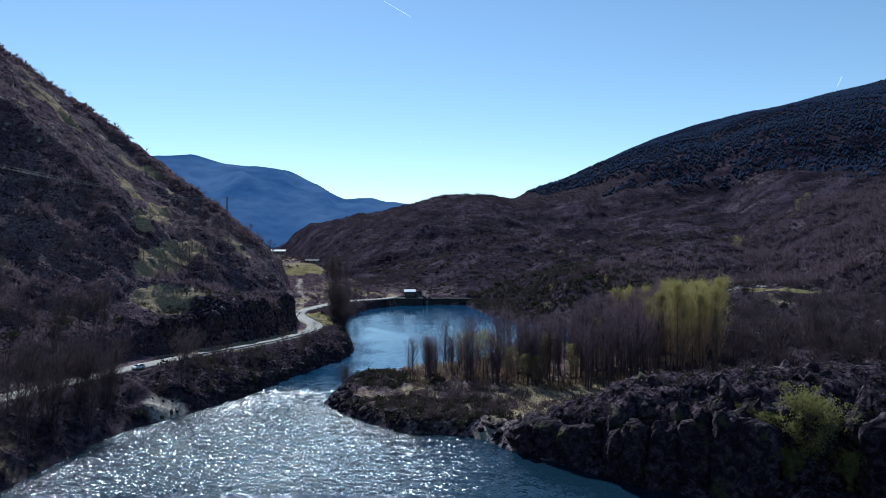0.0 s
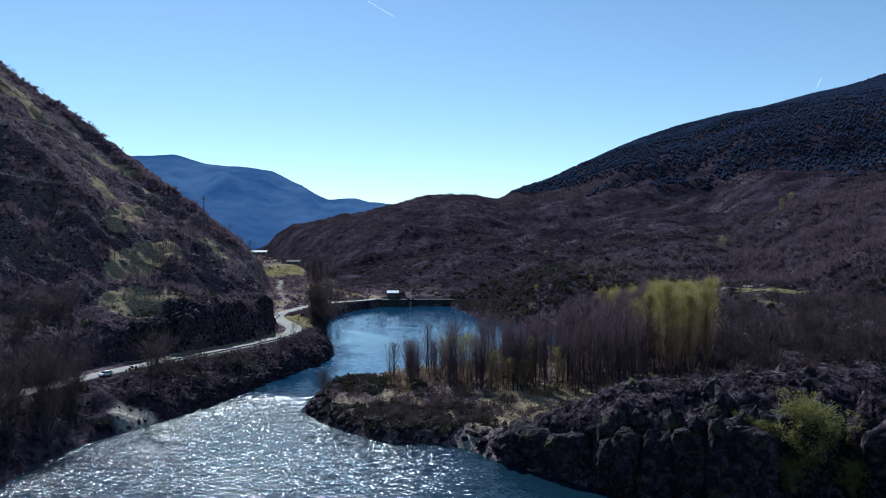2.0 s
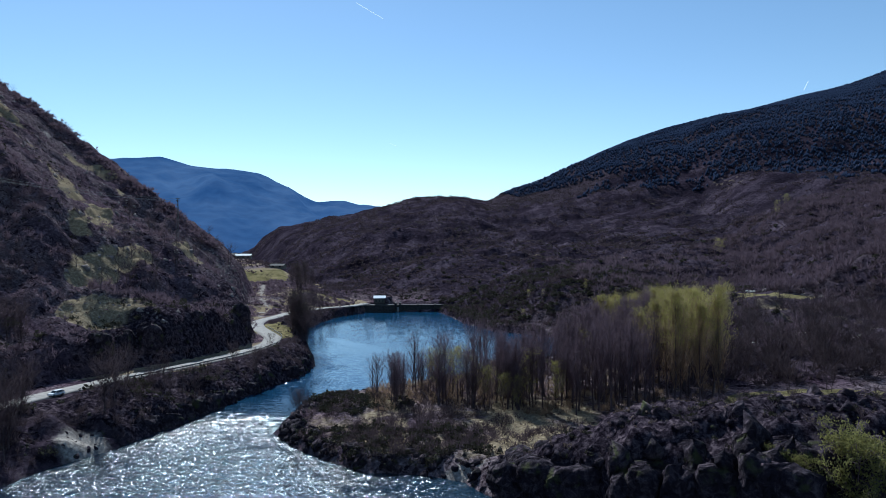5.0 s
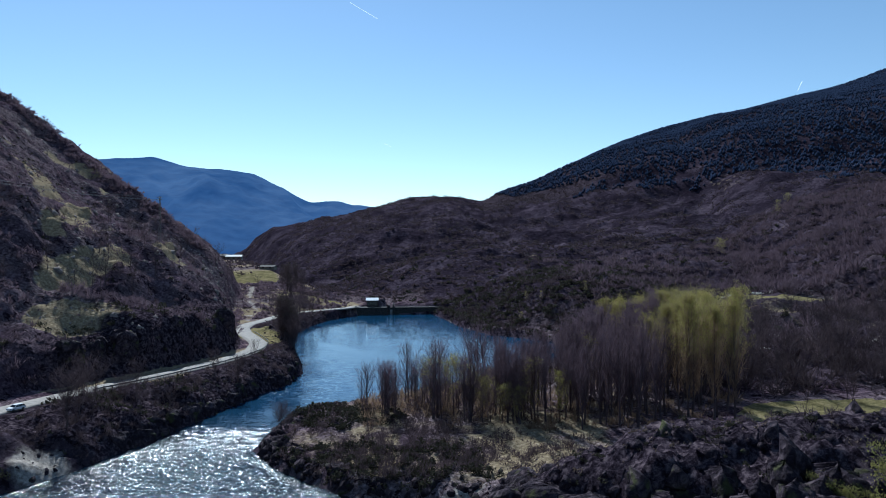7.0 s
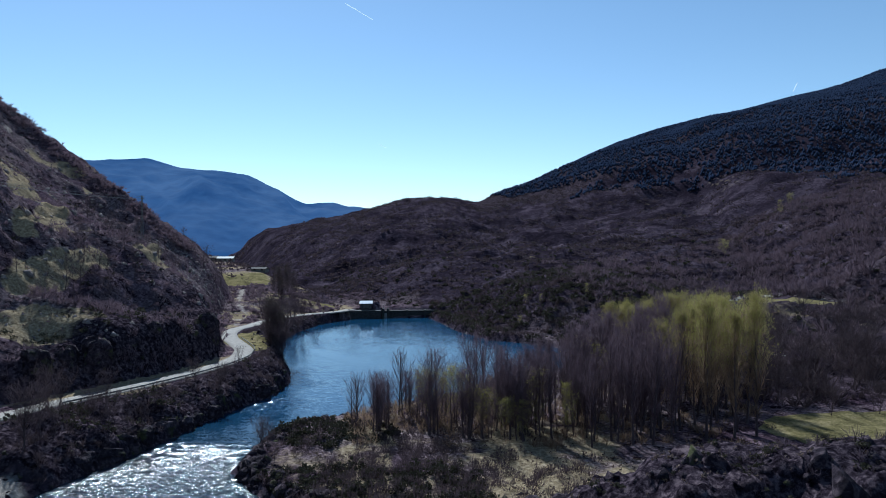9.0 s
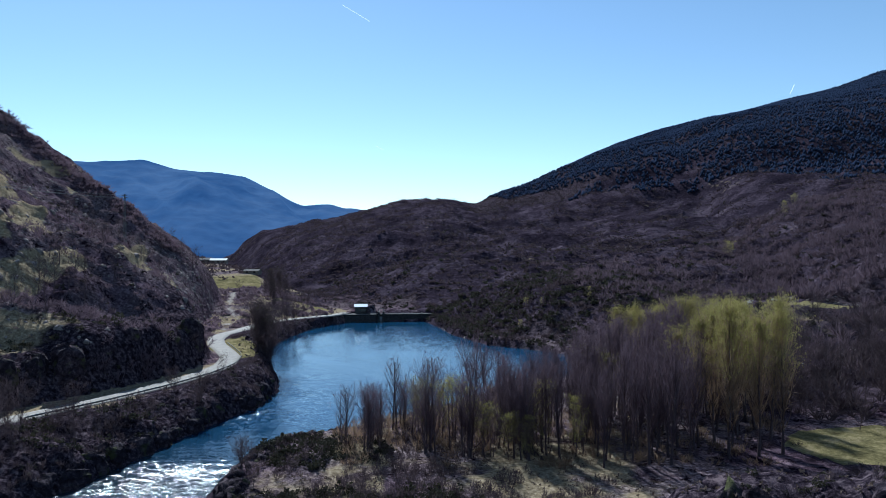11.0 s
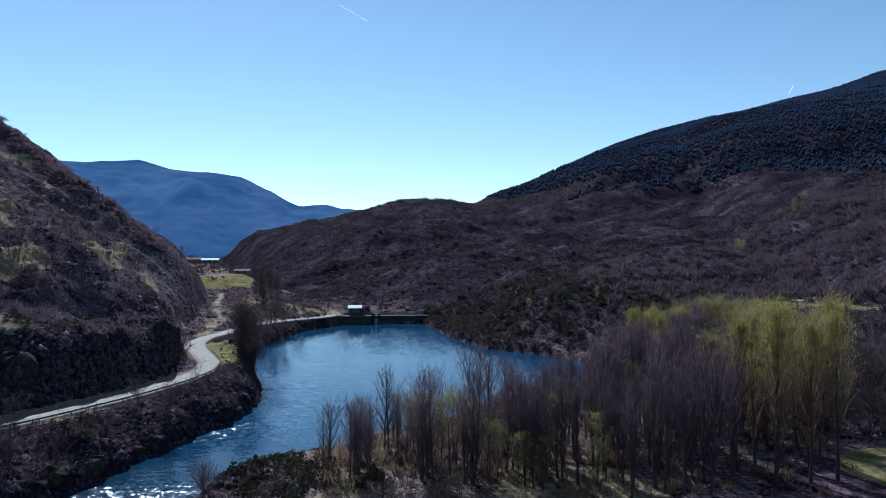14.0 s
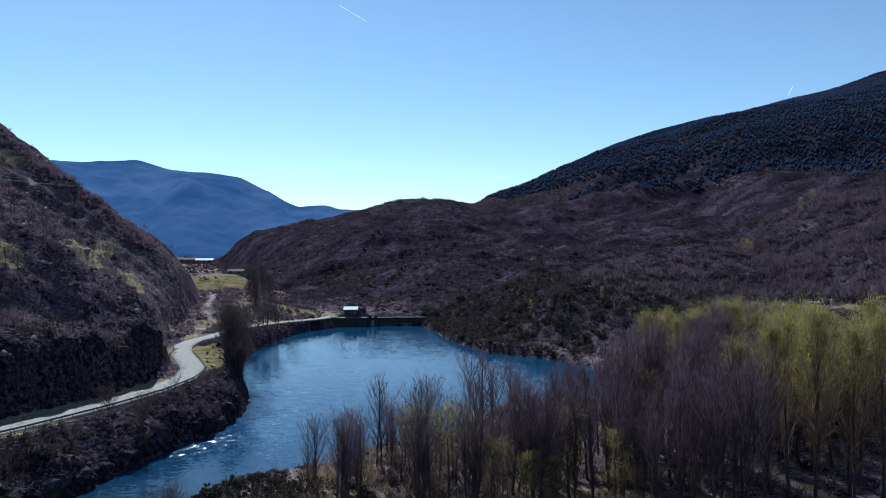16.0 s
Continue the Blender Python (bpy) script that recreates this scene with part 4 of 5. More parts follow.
left_places += [(x, y, 1.25) for x, y in scatter(34, (-122, -84, 120, 226), rng, lambda x, y: inside(HILL, x, y) & (along(FOOT, x, y)[0] > 2) & (along(FOOT, x, y)[0] < 16))]
left_places += [(x, y, 1.3) for x, y in scatter(24, (86, 150, 206, 250), rng, lambda x, y: y > 212 - 0.05 * x)]
left_places = [q for q in left_places if along([(-79, 181, 0), (-62, 138, 0)], np.array([q[0]]), np.array([q[1]]))[0][0] > 4.5]
left_places += [(x, y, 0.75) for x, y in scatter(26, (82, 150, 190, 214), rng, lambda x, y: y > 191 + 0.06 * (x - 82))]
left_places = [q for q in left_places if not (-104 < q[0] < -84 and 196 < q[1] < 232)]
stand(bank_tree, left_places, rng)
slope_places = list(scatter(90, (-150, -80, 110, 320), rng, lambda x, y: inside(HILL, x, y) & (along(FOOT, x, y)[0] > 3) & (along(FOOT, x, y)[0] < 44)))
slope_places += list(scatter(60, (80, 330, 205, 420), rng, lambda x, y: (x * 0.9 < y) & (y < 460) & ~inside([(78, 170), (128, 170), (140, 205), (112, 212), (80, 208)], x, y)))
slope_places += list(scatter(22, (-330, -150, 425, 475), rng, lambda x, y: np.abs(y - 440 - (x + 196) * -0.27) < 7))
slope_places = [(*q[:2], 0.5) if q[1] > 425 and q[0] < -150 else tuple(q) for q in slope_places]
slope_places += [(x, y, 0.9) for x, y in zip(rng.uniform(86, 140, 18), rng.uniform(207, 220, 18))]
slope_places += [(x, y, 0.95) for x, y in scatter(55, (92, 200, 214, 300), rng, lambda x, y: (x < 0.62 * y + 20) & ~inside([(128, 300), (150, 292), (170, 290), (170, 308), (136, 318)], x, y))]
slope_places += [(-42, 286, 1.5), (-44, 290, 1.6), (-46, 297, 1.5), (-41, 281, 1.3), (-39, 276, 1.1), (-52, 376, 1.4), (-50, 390, 1.3)]
slope_places += list(scatter(44, (-120, -40, 400, 520), rng, lambda x, y: ~inside(LAKE, x, y) & (along(ROAD, x, y)[0] > 5) & ~inside(FIELD, x, y)))
slope_places = [q for q in slope_places if not (-104 < q[0] < -70 and 194 < q[1] < 234)]
stand(oak, slope_places, rng, (0.6, 1.25))

# ---- scrub ----
def land(x, y):
    return ~inside(LAKE, x, y) & (along(LAKE + LAKE[:1], x, y)[0] > 0.8) & (along(ROAD, x, y)[0] > 4.6)


MEADOWS = (FIELD, [(-62, 474), (-46, 470), (-36, 452), (-42, 446), (-56, 452)], [(-62, 288), (-52, 281), (-46, 270), (-43, 278), (-50, 306), (-58, 322), (-62, 318)], [(74, 170), (122, 170), (134, 189), (112, 198), (80, 198)], [(132, 303), (150, 296), (168, 293), (168, 304), (136, 315)])


def open_land(x, y):
    ok = land(x, y) & ((x + 63) ** 2 + (y - 157) ** 2 > 64) & ((x - 9) ** 2 + (y - 141) ** 2 > 30)
    ok &= along([(-69, 333, 0), (-72, 352, 0), (-78, 372, 0), (-76, 396, 0), (-86, 418, 0), (-92, 444, 0), (-97, 474, 0)], x, y)[0] > 2.6
    ok &= (bare_patch(x, y) < 0.35) | ~inside(HILL, x, y) | (fractal(x, y, 2.5, 1, 32) > 1.0)
    ok &= along(SCREE, x, y)[0] + 3 * fractal(x, y, 15, 3, 92) > 8
    for m in MEADOWS:
        ok &= ~inside(m, x, y)
    return ok


fine_leafy = [clump_shape(225 + k, 72, 0.75, 0.8, 0.115) for k in range(3)]
mid_leafy = [clump_shape(230 + k, 44, 0.75, 0.8, 0.15) for k in range(3)]
bush_leafy = [clump_shape(220 + k) for k in range(4)]
far_bush = [clump_shape(240 + k, 12, 0.85, 0.9, 0.2) for k in range(4)]
low_scrub = [fuzz_shape(250 + k, 19, 0.045) for k in range(4)]
fine_bush = [bush_shape(280 + k, 17, 1.0, 0.75, 0.018) for k in range(4)]
fuzz = [fuzz_shape(330 + k, 32, 0.034) for k in range(4)]
fuzz_far = [fuzz_shape(340 + k, 18, 0.075) for k in range(4)]
stones = [stone_shape(260 + k) for k in range(5)]

p = scatter(6500, (-330, -64, 95, 470), rng, lambda x, y: open_land(x, y) & inside(HILL, x, y) & (fractal(x, y, 9, 3, 60) + 0.5 * fractal(x, y, 34, 2, 62) > 0.05))
stuff("hillside_scrub", low_scrub, p, 1.0 + 2.4 * rng.uniform(0, 1, len(p)) ** 1.5, rng, TWIG_POPLAR, "bare purple-brown scrub on the hillside", "shrubs")
p = scatter(900, (-330, -64, 95, 470), rng, lambda x, y: open_land(x, y) & inside(HILL, x, y) & (fractal(x, y, 22, 3, 61) > -0.1))
stuff("hillside_bushes", mid_leafy, p, rng.uniform(0.5, 1.7, len(p)), rng, LEAF_OLIVE, "dark olive bushes on the hillside", "shrubs")
p = scatter(1500, (-360, -110, 400, 500), rng, lambda x, y: along(SPUR, x, y)[0] + 4 * fractal(x, y, 12, 2, 99) < 9)
stuff("ridge_scrub", fuzz, p, 1.8 + 3.6 * rng.uniform(0, 1, len(p)) ** 1.8, rng, TWIG_POPLAR, "dense bare shrubs along the crest of the hill", "shrubs")
p = scatter(850, (-100, -28, 95, 440), rng, lambda x, y: open_land(x, y) & ~inside(LEFT_OF_ROAD, x, y) & (x < -26) & (along([(-79, 181, 0), (-74, 168, 0)], x, y)[0] > 4))
stuff("bank_scrub", fine_bush, p, rng.uniform(0.8, 2.8, len(p)), rng, TWIG_BROWN, "bare scrub along the road bank", "shrubs")
p = scatter(430, (-30, 90, 100, 250), rng, lambda x, y: open_land(x, y) & (x > -32) & (fractal(x, y, 12, 2, 78) > -0.1))
stuff("grove_scrub", fine_bush, p, rng.uniform(0.8, 2.6, len(p)) * np.where((p[:, 1] > 186) & (p[:, 0] > -5), 1.25, 1.0), rng, TWIG_BROWN, "brown bare undergrowth among the poplars", "shrubs")
p = np.concatenate([scatter(480, (-8, 80, 174, 242), rng, lambda x, y: open_land(x, y) & (fractal(x, y, 10, 2, 76) > -0.2)), scatter(60, (-11, 22, 184, 212), rng, lambda x, y: land(x, y) & (y > 188 - 0.2 * x))])
stuff("grove_undergrowth", fine_bush, p, rng.uniform(1.4, 3.4, len(p)) * np.where(np.arange(len(p)) < 480, 1.0, 1.5), rng, TWIG_RED, "bare saplings and undergrowth between the poplars", "shrubs")
p = scatter(420, (-30, 90, 96, 205), rng, lambda x, y: open_land(x, y) & (x > -32) & (((y - 184) ** 2 / 90 + (x + 12) ** 2 / 160 < 1) | ((y < 165) & (y > 142) & (x < 14))))
stuff("grove_bushes", fine_leafy, p, rng.uniform(0.6, 2.2, len(p)), rng, LEAF_OLIVE, "dark evergreen bushes on the tongue of land", "shrubs")
p = scatter(2200, (-70, 420, 180, 400), rng, lambda x, y: open_land(x, y) & (x > 16) & (x < 0.75 * y + 40) & (y > 197) & (fractal(x, y, 30, 4, 77) < 0.5))
stuff("terrace_scrub", fuzz, p, rng.uniform(1.4, 4.6, len(p)), rng, TWIG_BROWN, "bare purple-brown scrub on the far terraces", "shrubs")
p = scatter(1100, (-70, 420, 250, 640), rng, lambda x, y: open_land(x, y) & (x < 0.75 * y + 40) & ((x > 16) | (y > 450)))
stuff("terrace_bushes", bush_leafy, p, rng.uniform(1.0, 3.2, len(p)), rng, LEAF_OLIVE, "dark olive bushes on the far terraces", "shrubs")
p = scatter(7500, (-420, 900, 520, 1500), rng, lambda x, y: (fractal(x, y, 45, 3, 23) > -0.05) & (x > -0.3 * y + 30) & (x < 0.7 * y) & ~inside(HILL, x, y))
stuff("far_scrub", far_bush, p, rng.uniform(2.5, 6.0, len(p)), rng, TWIG_BROWN, "leafless woods on the distant hill", "woods")
p = scatter(3000, (-420, 900, 560, 1500), rng, lambda x, y: (fractal(x, y, 70, 3, 24) > 0.1) & (x > -0.3 * y + 30) & (x < 0.7 * y) & ~inside(HILL, x, y))
stuff("far_bushes", far_bush, p, rng.uniform(1.2, 3.2, len(p)), rng, LEAF_OLIVE, "dark evergreen scrub on the distant hill", "woods")


def pine_shape(seed):
    """a rounded pine crown one metre high"""
    r = np.random.default_rng(seed)
    rings = [(0.35, 0.44 * r.uniform(0.85, 1.15))]
    v = [(math.cos(a) * w * r.uniform(0.75, 1.2), math.sin(a) * w * r.uniform(0.75, 1.2), z + r.uniform(-0.05, 0.05)) for z, w in rings for a in (0.0, 2.09, 4.19)]
    v.append((0, 0, 1.0))
    v += [(0, 0, 0)]
    f = [g for i in range(3) for g in ((i, (i + 1) % 3, 3), ((i + 1) % 3, i, 4))]
    return np.array(v), np.array(f)


# how far off the forest begins, by the bearing
PINE_FOOT = ((0.1, 0.133, 0.18, 0.225, 0.3, 0.38, 0.45, 0.53, 0.66), (1800, 1336, 1224, 1160, 1060, 1020, 930, 860, 840))
pines = [pine_shape(300 + k) for k in range(5)]
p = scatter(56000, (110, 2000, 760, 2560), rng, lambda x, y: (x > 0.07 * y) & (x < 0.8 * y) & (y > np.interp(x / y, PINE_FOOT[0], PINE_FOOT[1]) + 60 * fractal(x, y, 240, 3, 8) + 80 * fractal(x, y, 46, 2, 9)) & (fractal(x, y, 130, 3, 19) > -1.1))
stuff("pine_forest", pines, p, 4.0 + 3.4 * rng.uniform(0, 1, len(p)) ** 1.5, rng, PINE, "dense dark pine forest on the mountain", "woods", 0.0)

p = scatter(900, (-112, -26, 300, 530), rng, lambda x, y: open_land(x, y) & (inside(LEFT_OF_ROAD, x, y) | (y > 440)) & ~inside(HILL, x, y))
stuff("field_hedge_scrub", low_scrub + bush_leafy[:2], p, rng.uniform(1.0, 3.4, len(p)), rng, TWIG, "bare hedges and scrub between the road and the field", "shrubs")
wood_shape = [fuzz_shape(270 + k, 46, 0.021, 1.2) for k in range(4)]
p = scatter(800, (84, 420, 208, 520), rng, lambda x, y: open_land(x, y) & (x < 0.8 * y) & (fractal(x, y, 40, 3, 29) > -0.3))
stuff("terrace_woods", wood_shape, p, rng.uniform(3.5, 7.5, len(p)), rng, TWIG_POPLAR, "leafless young woods on the terraces", "woods")
p = scatter(1300, (150, 420, 270, 640), rng, lambda x, y: open_land(x, y) & (x < 0.68 * y + 20) & (x > 0.34 * y + 40) & (fractal(x, y, 30, 3, 28) > -0.45))
stuff("valley_side_woods", wood_shape, p, rng.uniform(3.0, 8.0, len(p)), rng, TWIG_POPLAR, "leafless brown woods on the side of the valley", "woods")
p = scatter(1500, (16, 150, 318, 470), rng, open_land)
stuff("knoll_scrub", fuzz, p, rng.uniform(1.4, 3.8, len(p)), rng, TWIG_BROWN, "dense bare scrub on the knoll above the lake", "shrubs")
p = scatter(1300, (16, 150, 318, 470), rng, lambda x, y: open_land(x, y) & (fractal(x, y, 26, 3, 66) > -0.35) & (x < 130))
stuff("knoll_bushes", mid_leafy, p, rng.uniform(1.3, 3.2, len(p)), rng, LEAF_OLIVE, "dense dark evergreen bushes on the knoll above the lake", "shrubs")

p = scatter(4400, (-70, 470, 380, 680), rng, lambda x, y: open_land(x, y) & ((x > 16) | (y > 450)) & (x < 0.75 * y + 40) & (fractal(x, y, 30, 4, 77) < 0.55))
stuff("upper_terrace_scrub", fuzz_far, p, rng.uniform(1.6, 4.6, len(p)), rng, TWIG_BROWN, "leafless scrub on the upper terraces", "shrubs")

p = scatter(800, (-150, -60, 95, 320), rng, lambda x, y: open_land(x, y) & inside(HILL, x, y) & (fractal(x, y, 18, 3, 97) > -0.05) & ~((x > -104) & (x < -70) & (y > 196) & (y < 232)))
stuff("thicket", fine_bush, p, rng.uniform(2.0, 4.8, len(p)), rng, TWIG_POPLAR, "tall bare thickets on the lower hillside", "shrubs")

dwarf = [clump_shape(320 + k, 9, 0.7, 0.7, 0.24) for k in range(4)]
p = scatter(5000, (-250, -54, 110, 440), rng, lambda x, y: land(x, y) & inside(HILL, x, y) & (fractal(x, y, 9, 3, 60) > 0.9 * bare_patch(x, y) - 0.1))
stuff("dwarf_shrubs", dwarf, p, 0.4 + 0.9 * rng.uniform(0, 1, len(p)) ** 2, rng, TWIG_SHADED, "dark dwarf shrubs dotted over the hillside", "shrubs")
p = scatter(1700, (-250, -54, 110, 440), rng, lambda x, y: land(x, y) & inside(HILL, x, y) & (bare_patch(x, y) > 0.3))
stuff("dry_tussocks", dwarf, p, 0.3 + 0.6 * rng.uniform(0, 1, len(p)), rng, LEAF_DRY, "dry tan grass tussocks on the hillside", "grass")

p = np.concatenate([scatter(330, (-12, 32, 144, 174), rng, lambda x, y: open_land(x, y) & (fractal(x, y, 14, 2, 73) > -0.25)), scatter(150, (-30, 12, 150, 200), rng, lambda x, y: open_land(x, y) & (fractal(x, y, 14, 2, 73) > 0))])
stuff("shore_thicket", fine_bush, p, rng.uniform(1.0, 3.0, len(p)), rng, TWIG_BROWN, "dark bare thicket along the near edge of the tongue", "shrubs")
p = scatter(900, (-30, 60, 140, 215), rng, lambda x, y: land(x, y) & (fractal(x, y, 8, 2, 43) > 0))
stuff("tongue_tussocks", dwarf, p, 0.3 + 0.6 * rng.uniform(0, 1, len(p)), rng, LEAF_DRY, "dry tan grass tussocks among the poplars", "grass")

p = scatter(170, (84, 190, 200, 300), rng, lambda x, y: open_land(x, y) & (fractal(x, y, 22, 2, 74) > -0.1))
stuff("terrace_thicket", wood_shape, p, rng.uniform(4.5, 8.5, len(p)), rng, TWIG_BROWN, "tall leafless thickets behind the meadow", "shrubs")

p = scatter(40, (-88, -40, 150, 262), rng, lambda x, y: land_side(x, y) & (fractal(x, y, 16, 2, 75) > -0.15))
stuff("bank_bushes", fine_leafy, p, rng.uniform(1.0, 2.6, len(p)), rng, LEAF_OLIVE, "dark evergreen bushes on the steep road bank", "shrubs")
p = scatter(70, (-120, -60, 150, 262), rng, lambda x, y: inside(HILL, x, y) & (along(FOOT, x, y)[0] > 3) & (along(FOOT, x, y)[0] < 20))
stuff("slope_foot_bushes", fine_leafy, p, rng.uniform(1.2, 3.0, len(p)), rng, LEAF_OLIVE, "dark evergreen bushes at the foot of the hill", "shrubs")

# ---- rocks ----
p = scatter(150, (-32, 12, 138, 200), rng, lambda x, y: ~inside(LAKE, x, y) & (along(LAKE + LAKE[:1], x, y)[0] < 4.5))
stuff("tongue_rocks", stones, p, rng.uniform(1.2, 3.4, len(p)), rng, ROCK, "dark boulders at the edge of the tongue of land", "rocks", 0.15)
p = scatter(420, (6, 125, 90, 150), rng, lambda x, y: land(x, y) & (along(CREST, x, y)[0] < 16) & ~((x < 14) & (y > 138)))
stuff("cliff_rocks", stones, p, 0.5 + 4.2 * rng.uniform(0, 1, len(p)) ** 2.6, rng, ROCK, "dark craggy rocks of the river cliff", "rocks", 0.25, (0.6, 1.7))
def buttress(seed, w, d, h):
    """a steep fractured block of cliff: boxy in plan, split by upright cracks and ledges, narrowing at its broken top"""
    r = np.random.default_rng(seed)
    na, nz = 36, 21
    th, t = np.meshgrid(np.arange(na) * 2 * math.pi / na, np.linspace(0, 1, nz))
    ledge = r.uniform(1.6, 3.6) * t + r.uniform() + 0.25 * np.cos(th + seed)
    wide = np.interp(t, [0, 0.6, 0.86, 0.95, 1.0], [1.08, 0.97, 0.9, 0.78, 0.03]) - 0.1 * (ledge - np.floor(ledge))
    cx, cy = np.sign(np.cos(th)) * np.abs(np.cos(th)) ** 0.75, np.sign(np.sin(th)) * np.abs(np.sin(th)) ** 0.6
    u, v = cx * w * 0.5 + 0.12 * t * h + seed * 3.1, cy * d * 0.5 + 0.3 * t * h
    wide = wide * (1 + 0.24 * ridged(u, v, 3.0, 3, seed) + 0.13 * fractal(u * 2, v * 2 + t * h, 2.2, 3, seed + 5))
    z = t * h + 0.7 * fractal(u, v, 3.4, 3, seed + 9) * smooth(t, 0.2, 0.9)
    verts = np.stack([cx * w / 2 * wide, cy * d / 2 * wide, z], -1).reshape(-1, 3)
    i, k = np.arange(nz - 1)[:, None] * na, np.arange(na)
    return verts, np.stack([i + k, i + (k + 1) % na, i + na + (k + 1) % na, i + na + k], -1).reshape(-1, 4)


def blocks_along(line, inland, side, tall, wide, label, group, near=0.0):
    """cliff blocks set one beside another along a line, inland metres to its left (side 1) or right (-1)"""
    run_to = np.concatenate([[0], np.cumsum([math.dist(a[:2], b[:2]) for a, b in zip(line, line[1:])])])
    run = 1.5
    while run < run_to[-1] - 2:
        x, y = np.interp(run, run_to, [q[0] for q in line]), np.interp(run, run_to, [q[1] for q in line])
        ahead = np.interp(run + 1, run_to, [q[0] for q in line]) - x, np.interp(run + 1, run_to, [q[1] for q in line]) - y
        back = (inland + rng.uniform(-0.6, 1.0)) * side
        w, d = rng.uniform(*wide), rng.uniform(4.0, 6.0)
        bx, by = x - ahead[1] * back, y + ahead[0] * back
        ob = new("cliff_block", mesh_from("cliff_block", *buttress(int(rng.integers(1, 900)), w, d, rng.uniform(*tall)), ROCK))
        ob.matrix_basis = pose(bx, by, near - 1.0, rng.normal(0, 4), rng.normal(0, 4), math.degrees(math.atan2(ahead[1], ahead[0])) + rng.normal(0, 18))
        tagged(ob, label, "rock", group)
        run += w * rng.uniform(0.8, 1.5)


blocks_along([q for q in LEFT_SHORE if 165 < q[1] < 275], 2.2, 1, (2.6, 5.6), (2.6, 6.5), "dark rock at the foot of the road bank", "rocks of the road bank")
blocks_along([q for q in FOOT if 203 < q[1] < 276], 5.0, 1, (10.0, 15.0), (5.0, 9.0), "dark rock face cut above the road", "rock faces above the road", 6.5)
EDGE = [q for q in RIGHT_SHORE if 12 < q[0] < 105 and q[1] < 134]
edge_run = np.concatenate([[0], np.cumsum([math.dist(a, b) for a, b in zip(EDGE, EDGE[1:])])])
for row, (inland, tall_by) in enumerate(((2.6, 0.9), (7.5, 1.0))):
    run = 1.5
    while run < edge_run[-1] - 3:
        x, y = np.interp(run, edge_run, [q[0] for q in EDGE]), np.interp(run, edge_run, [q[1] for q in EDGE])
        ahead = np.interp(run + 1, edge_run, [q[0] for q in EDGE]) - x, np.interp(run + 1, edge_run, [q[1] for q in EDGE]) - y
        back = inland + rng.uniform(-0.8, 1.4)
        top = np.interp(x, [13, 18, 23, 30, 36, 50, 54, 64, 100], [5, 7.5, 9.5, 12.5, 14.5, 15, 16.5, 17, 18.5]) * tall_by * rng.uniform(0.66, 1.06)
        w, d = 3.6 + 7.5 * rng.uniform() ** 1.5, rng.uniform(4.5, 8.0)
        if not (row == 0 and 51 < x < 63):
            rock_ob = new("cliff_block", mesh_from("cliff_block", *buttress(int(rng.integers(1, 900)), w, d, top + 1.2), ROCK))
            rock_ob.matrix_basis = pose(x - ahead[1] * back, y + ahead[0] * back, -1.2, rng.normal(0, 4), rng.normal(0, 5), math.degrees(math.atan2(ahead[1], ahead[0])) + rng.normal(0, 22))
            tagged(rock_ob, "dark fractured block of the cliff above the river", "rock", "blocks of the river cliff")
        run += w * rng.uniform(0.62, 0.85)
p = scatter(380, (6, 125, 90, 152), rng, lambda x, y: land(x, y) & (along(CREST, x, y)[0] < 7))
stuff("cliff_grass", dwarf, p, 0.3 + 0.6 * rng.uniform(0, 1, len(p)), rng, LEAF_DRY, "dry grass tufts on the top of the cliff", "grass")
p = scatter(260, (6, 125, 90, 152), rng, lambda x, y: land(x, y) & (along(CREST, x, y)[0] < 17) & (fractal(x, y, 9, 2, 71) > -0.15))
stuff("cliff_scrub", fine_bush, p, rng.uniform(0.7, 2.1, len(p)), rng, TWIG_SHADED, "bare scrub clinging to the river cliff", "shrubs")
p = scatter(260, (6, 125, 90, 152), rng, lambda x, y: land(x, y) & (along(CREST, x, y)[0] < 17) & (fractal(x, y, 8, 2, 72) > 0.1))
stuff("cliff_bushes", fine_leafy, p, rng.uniform(0.4, 1.3, len(p)), rng, LEAF_OLIVE, "dark low bushes on the ledges of the cliff", "shrubs")
p = scatter(1700, (-80, 80, 100, 440), rng, lambda x, y: ~inside(LAKE, x, y) & (along(LAKE + LAKE[:1], x, y)[0] < np.where((x < -25) & (y < 440), 10, 5)) & (x < 60))
stuff("shore_rocks", stones, p, 0.4 + 1.7 * rng.uniform(0, 1, len(p)) ** 1.6, rng, ROCK, "dark rocks along the waterline", "rocks", 0.2)
p = scatter(3000, (-260, -54, 100, 460), rng, lambda x, y: inside(HILL, x, y) & ((fractal(x, y, 26, 3, 51) > 0.2) | (bare_patch(x, y) > 0.4)) & (along(FOOT, x, y)[0] > 5))
stuff("hillside_rocks", stones, p, 0.35 + 3.4 * rng.uniform(0, 1, len(p)) ** 3.4, rng, STONE, "grey rock outcrops on the hillside", "rocks", 0.25)

p = scatter(900, (-125, -84, 322, 420), rng, lambda x, y: inside(HILL, x, y) & (along([(-90, 330, 0), (-98, 366, 0), (-96, 408, 0), (-120, 405, 0)], x, y)[0] + 6 * fractal(x, y, 14, 3, 94) < 12))
stuff("talus_stones", stones, p, 0.3 + 1.5 * rng.uniform(0, 1, len(p)) ** 2.2, rng, STONE, "grey loose stones on the flank of the hill", "rocks", 0.25)

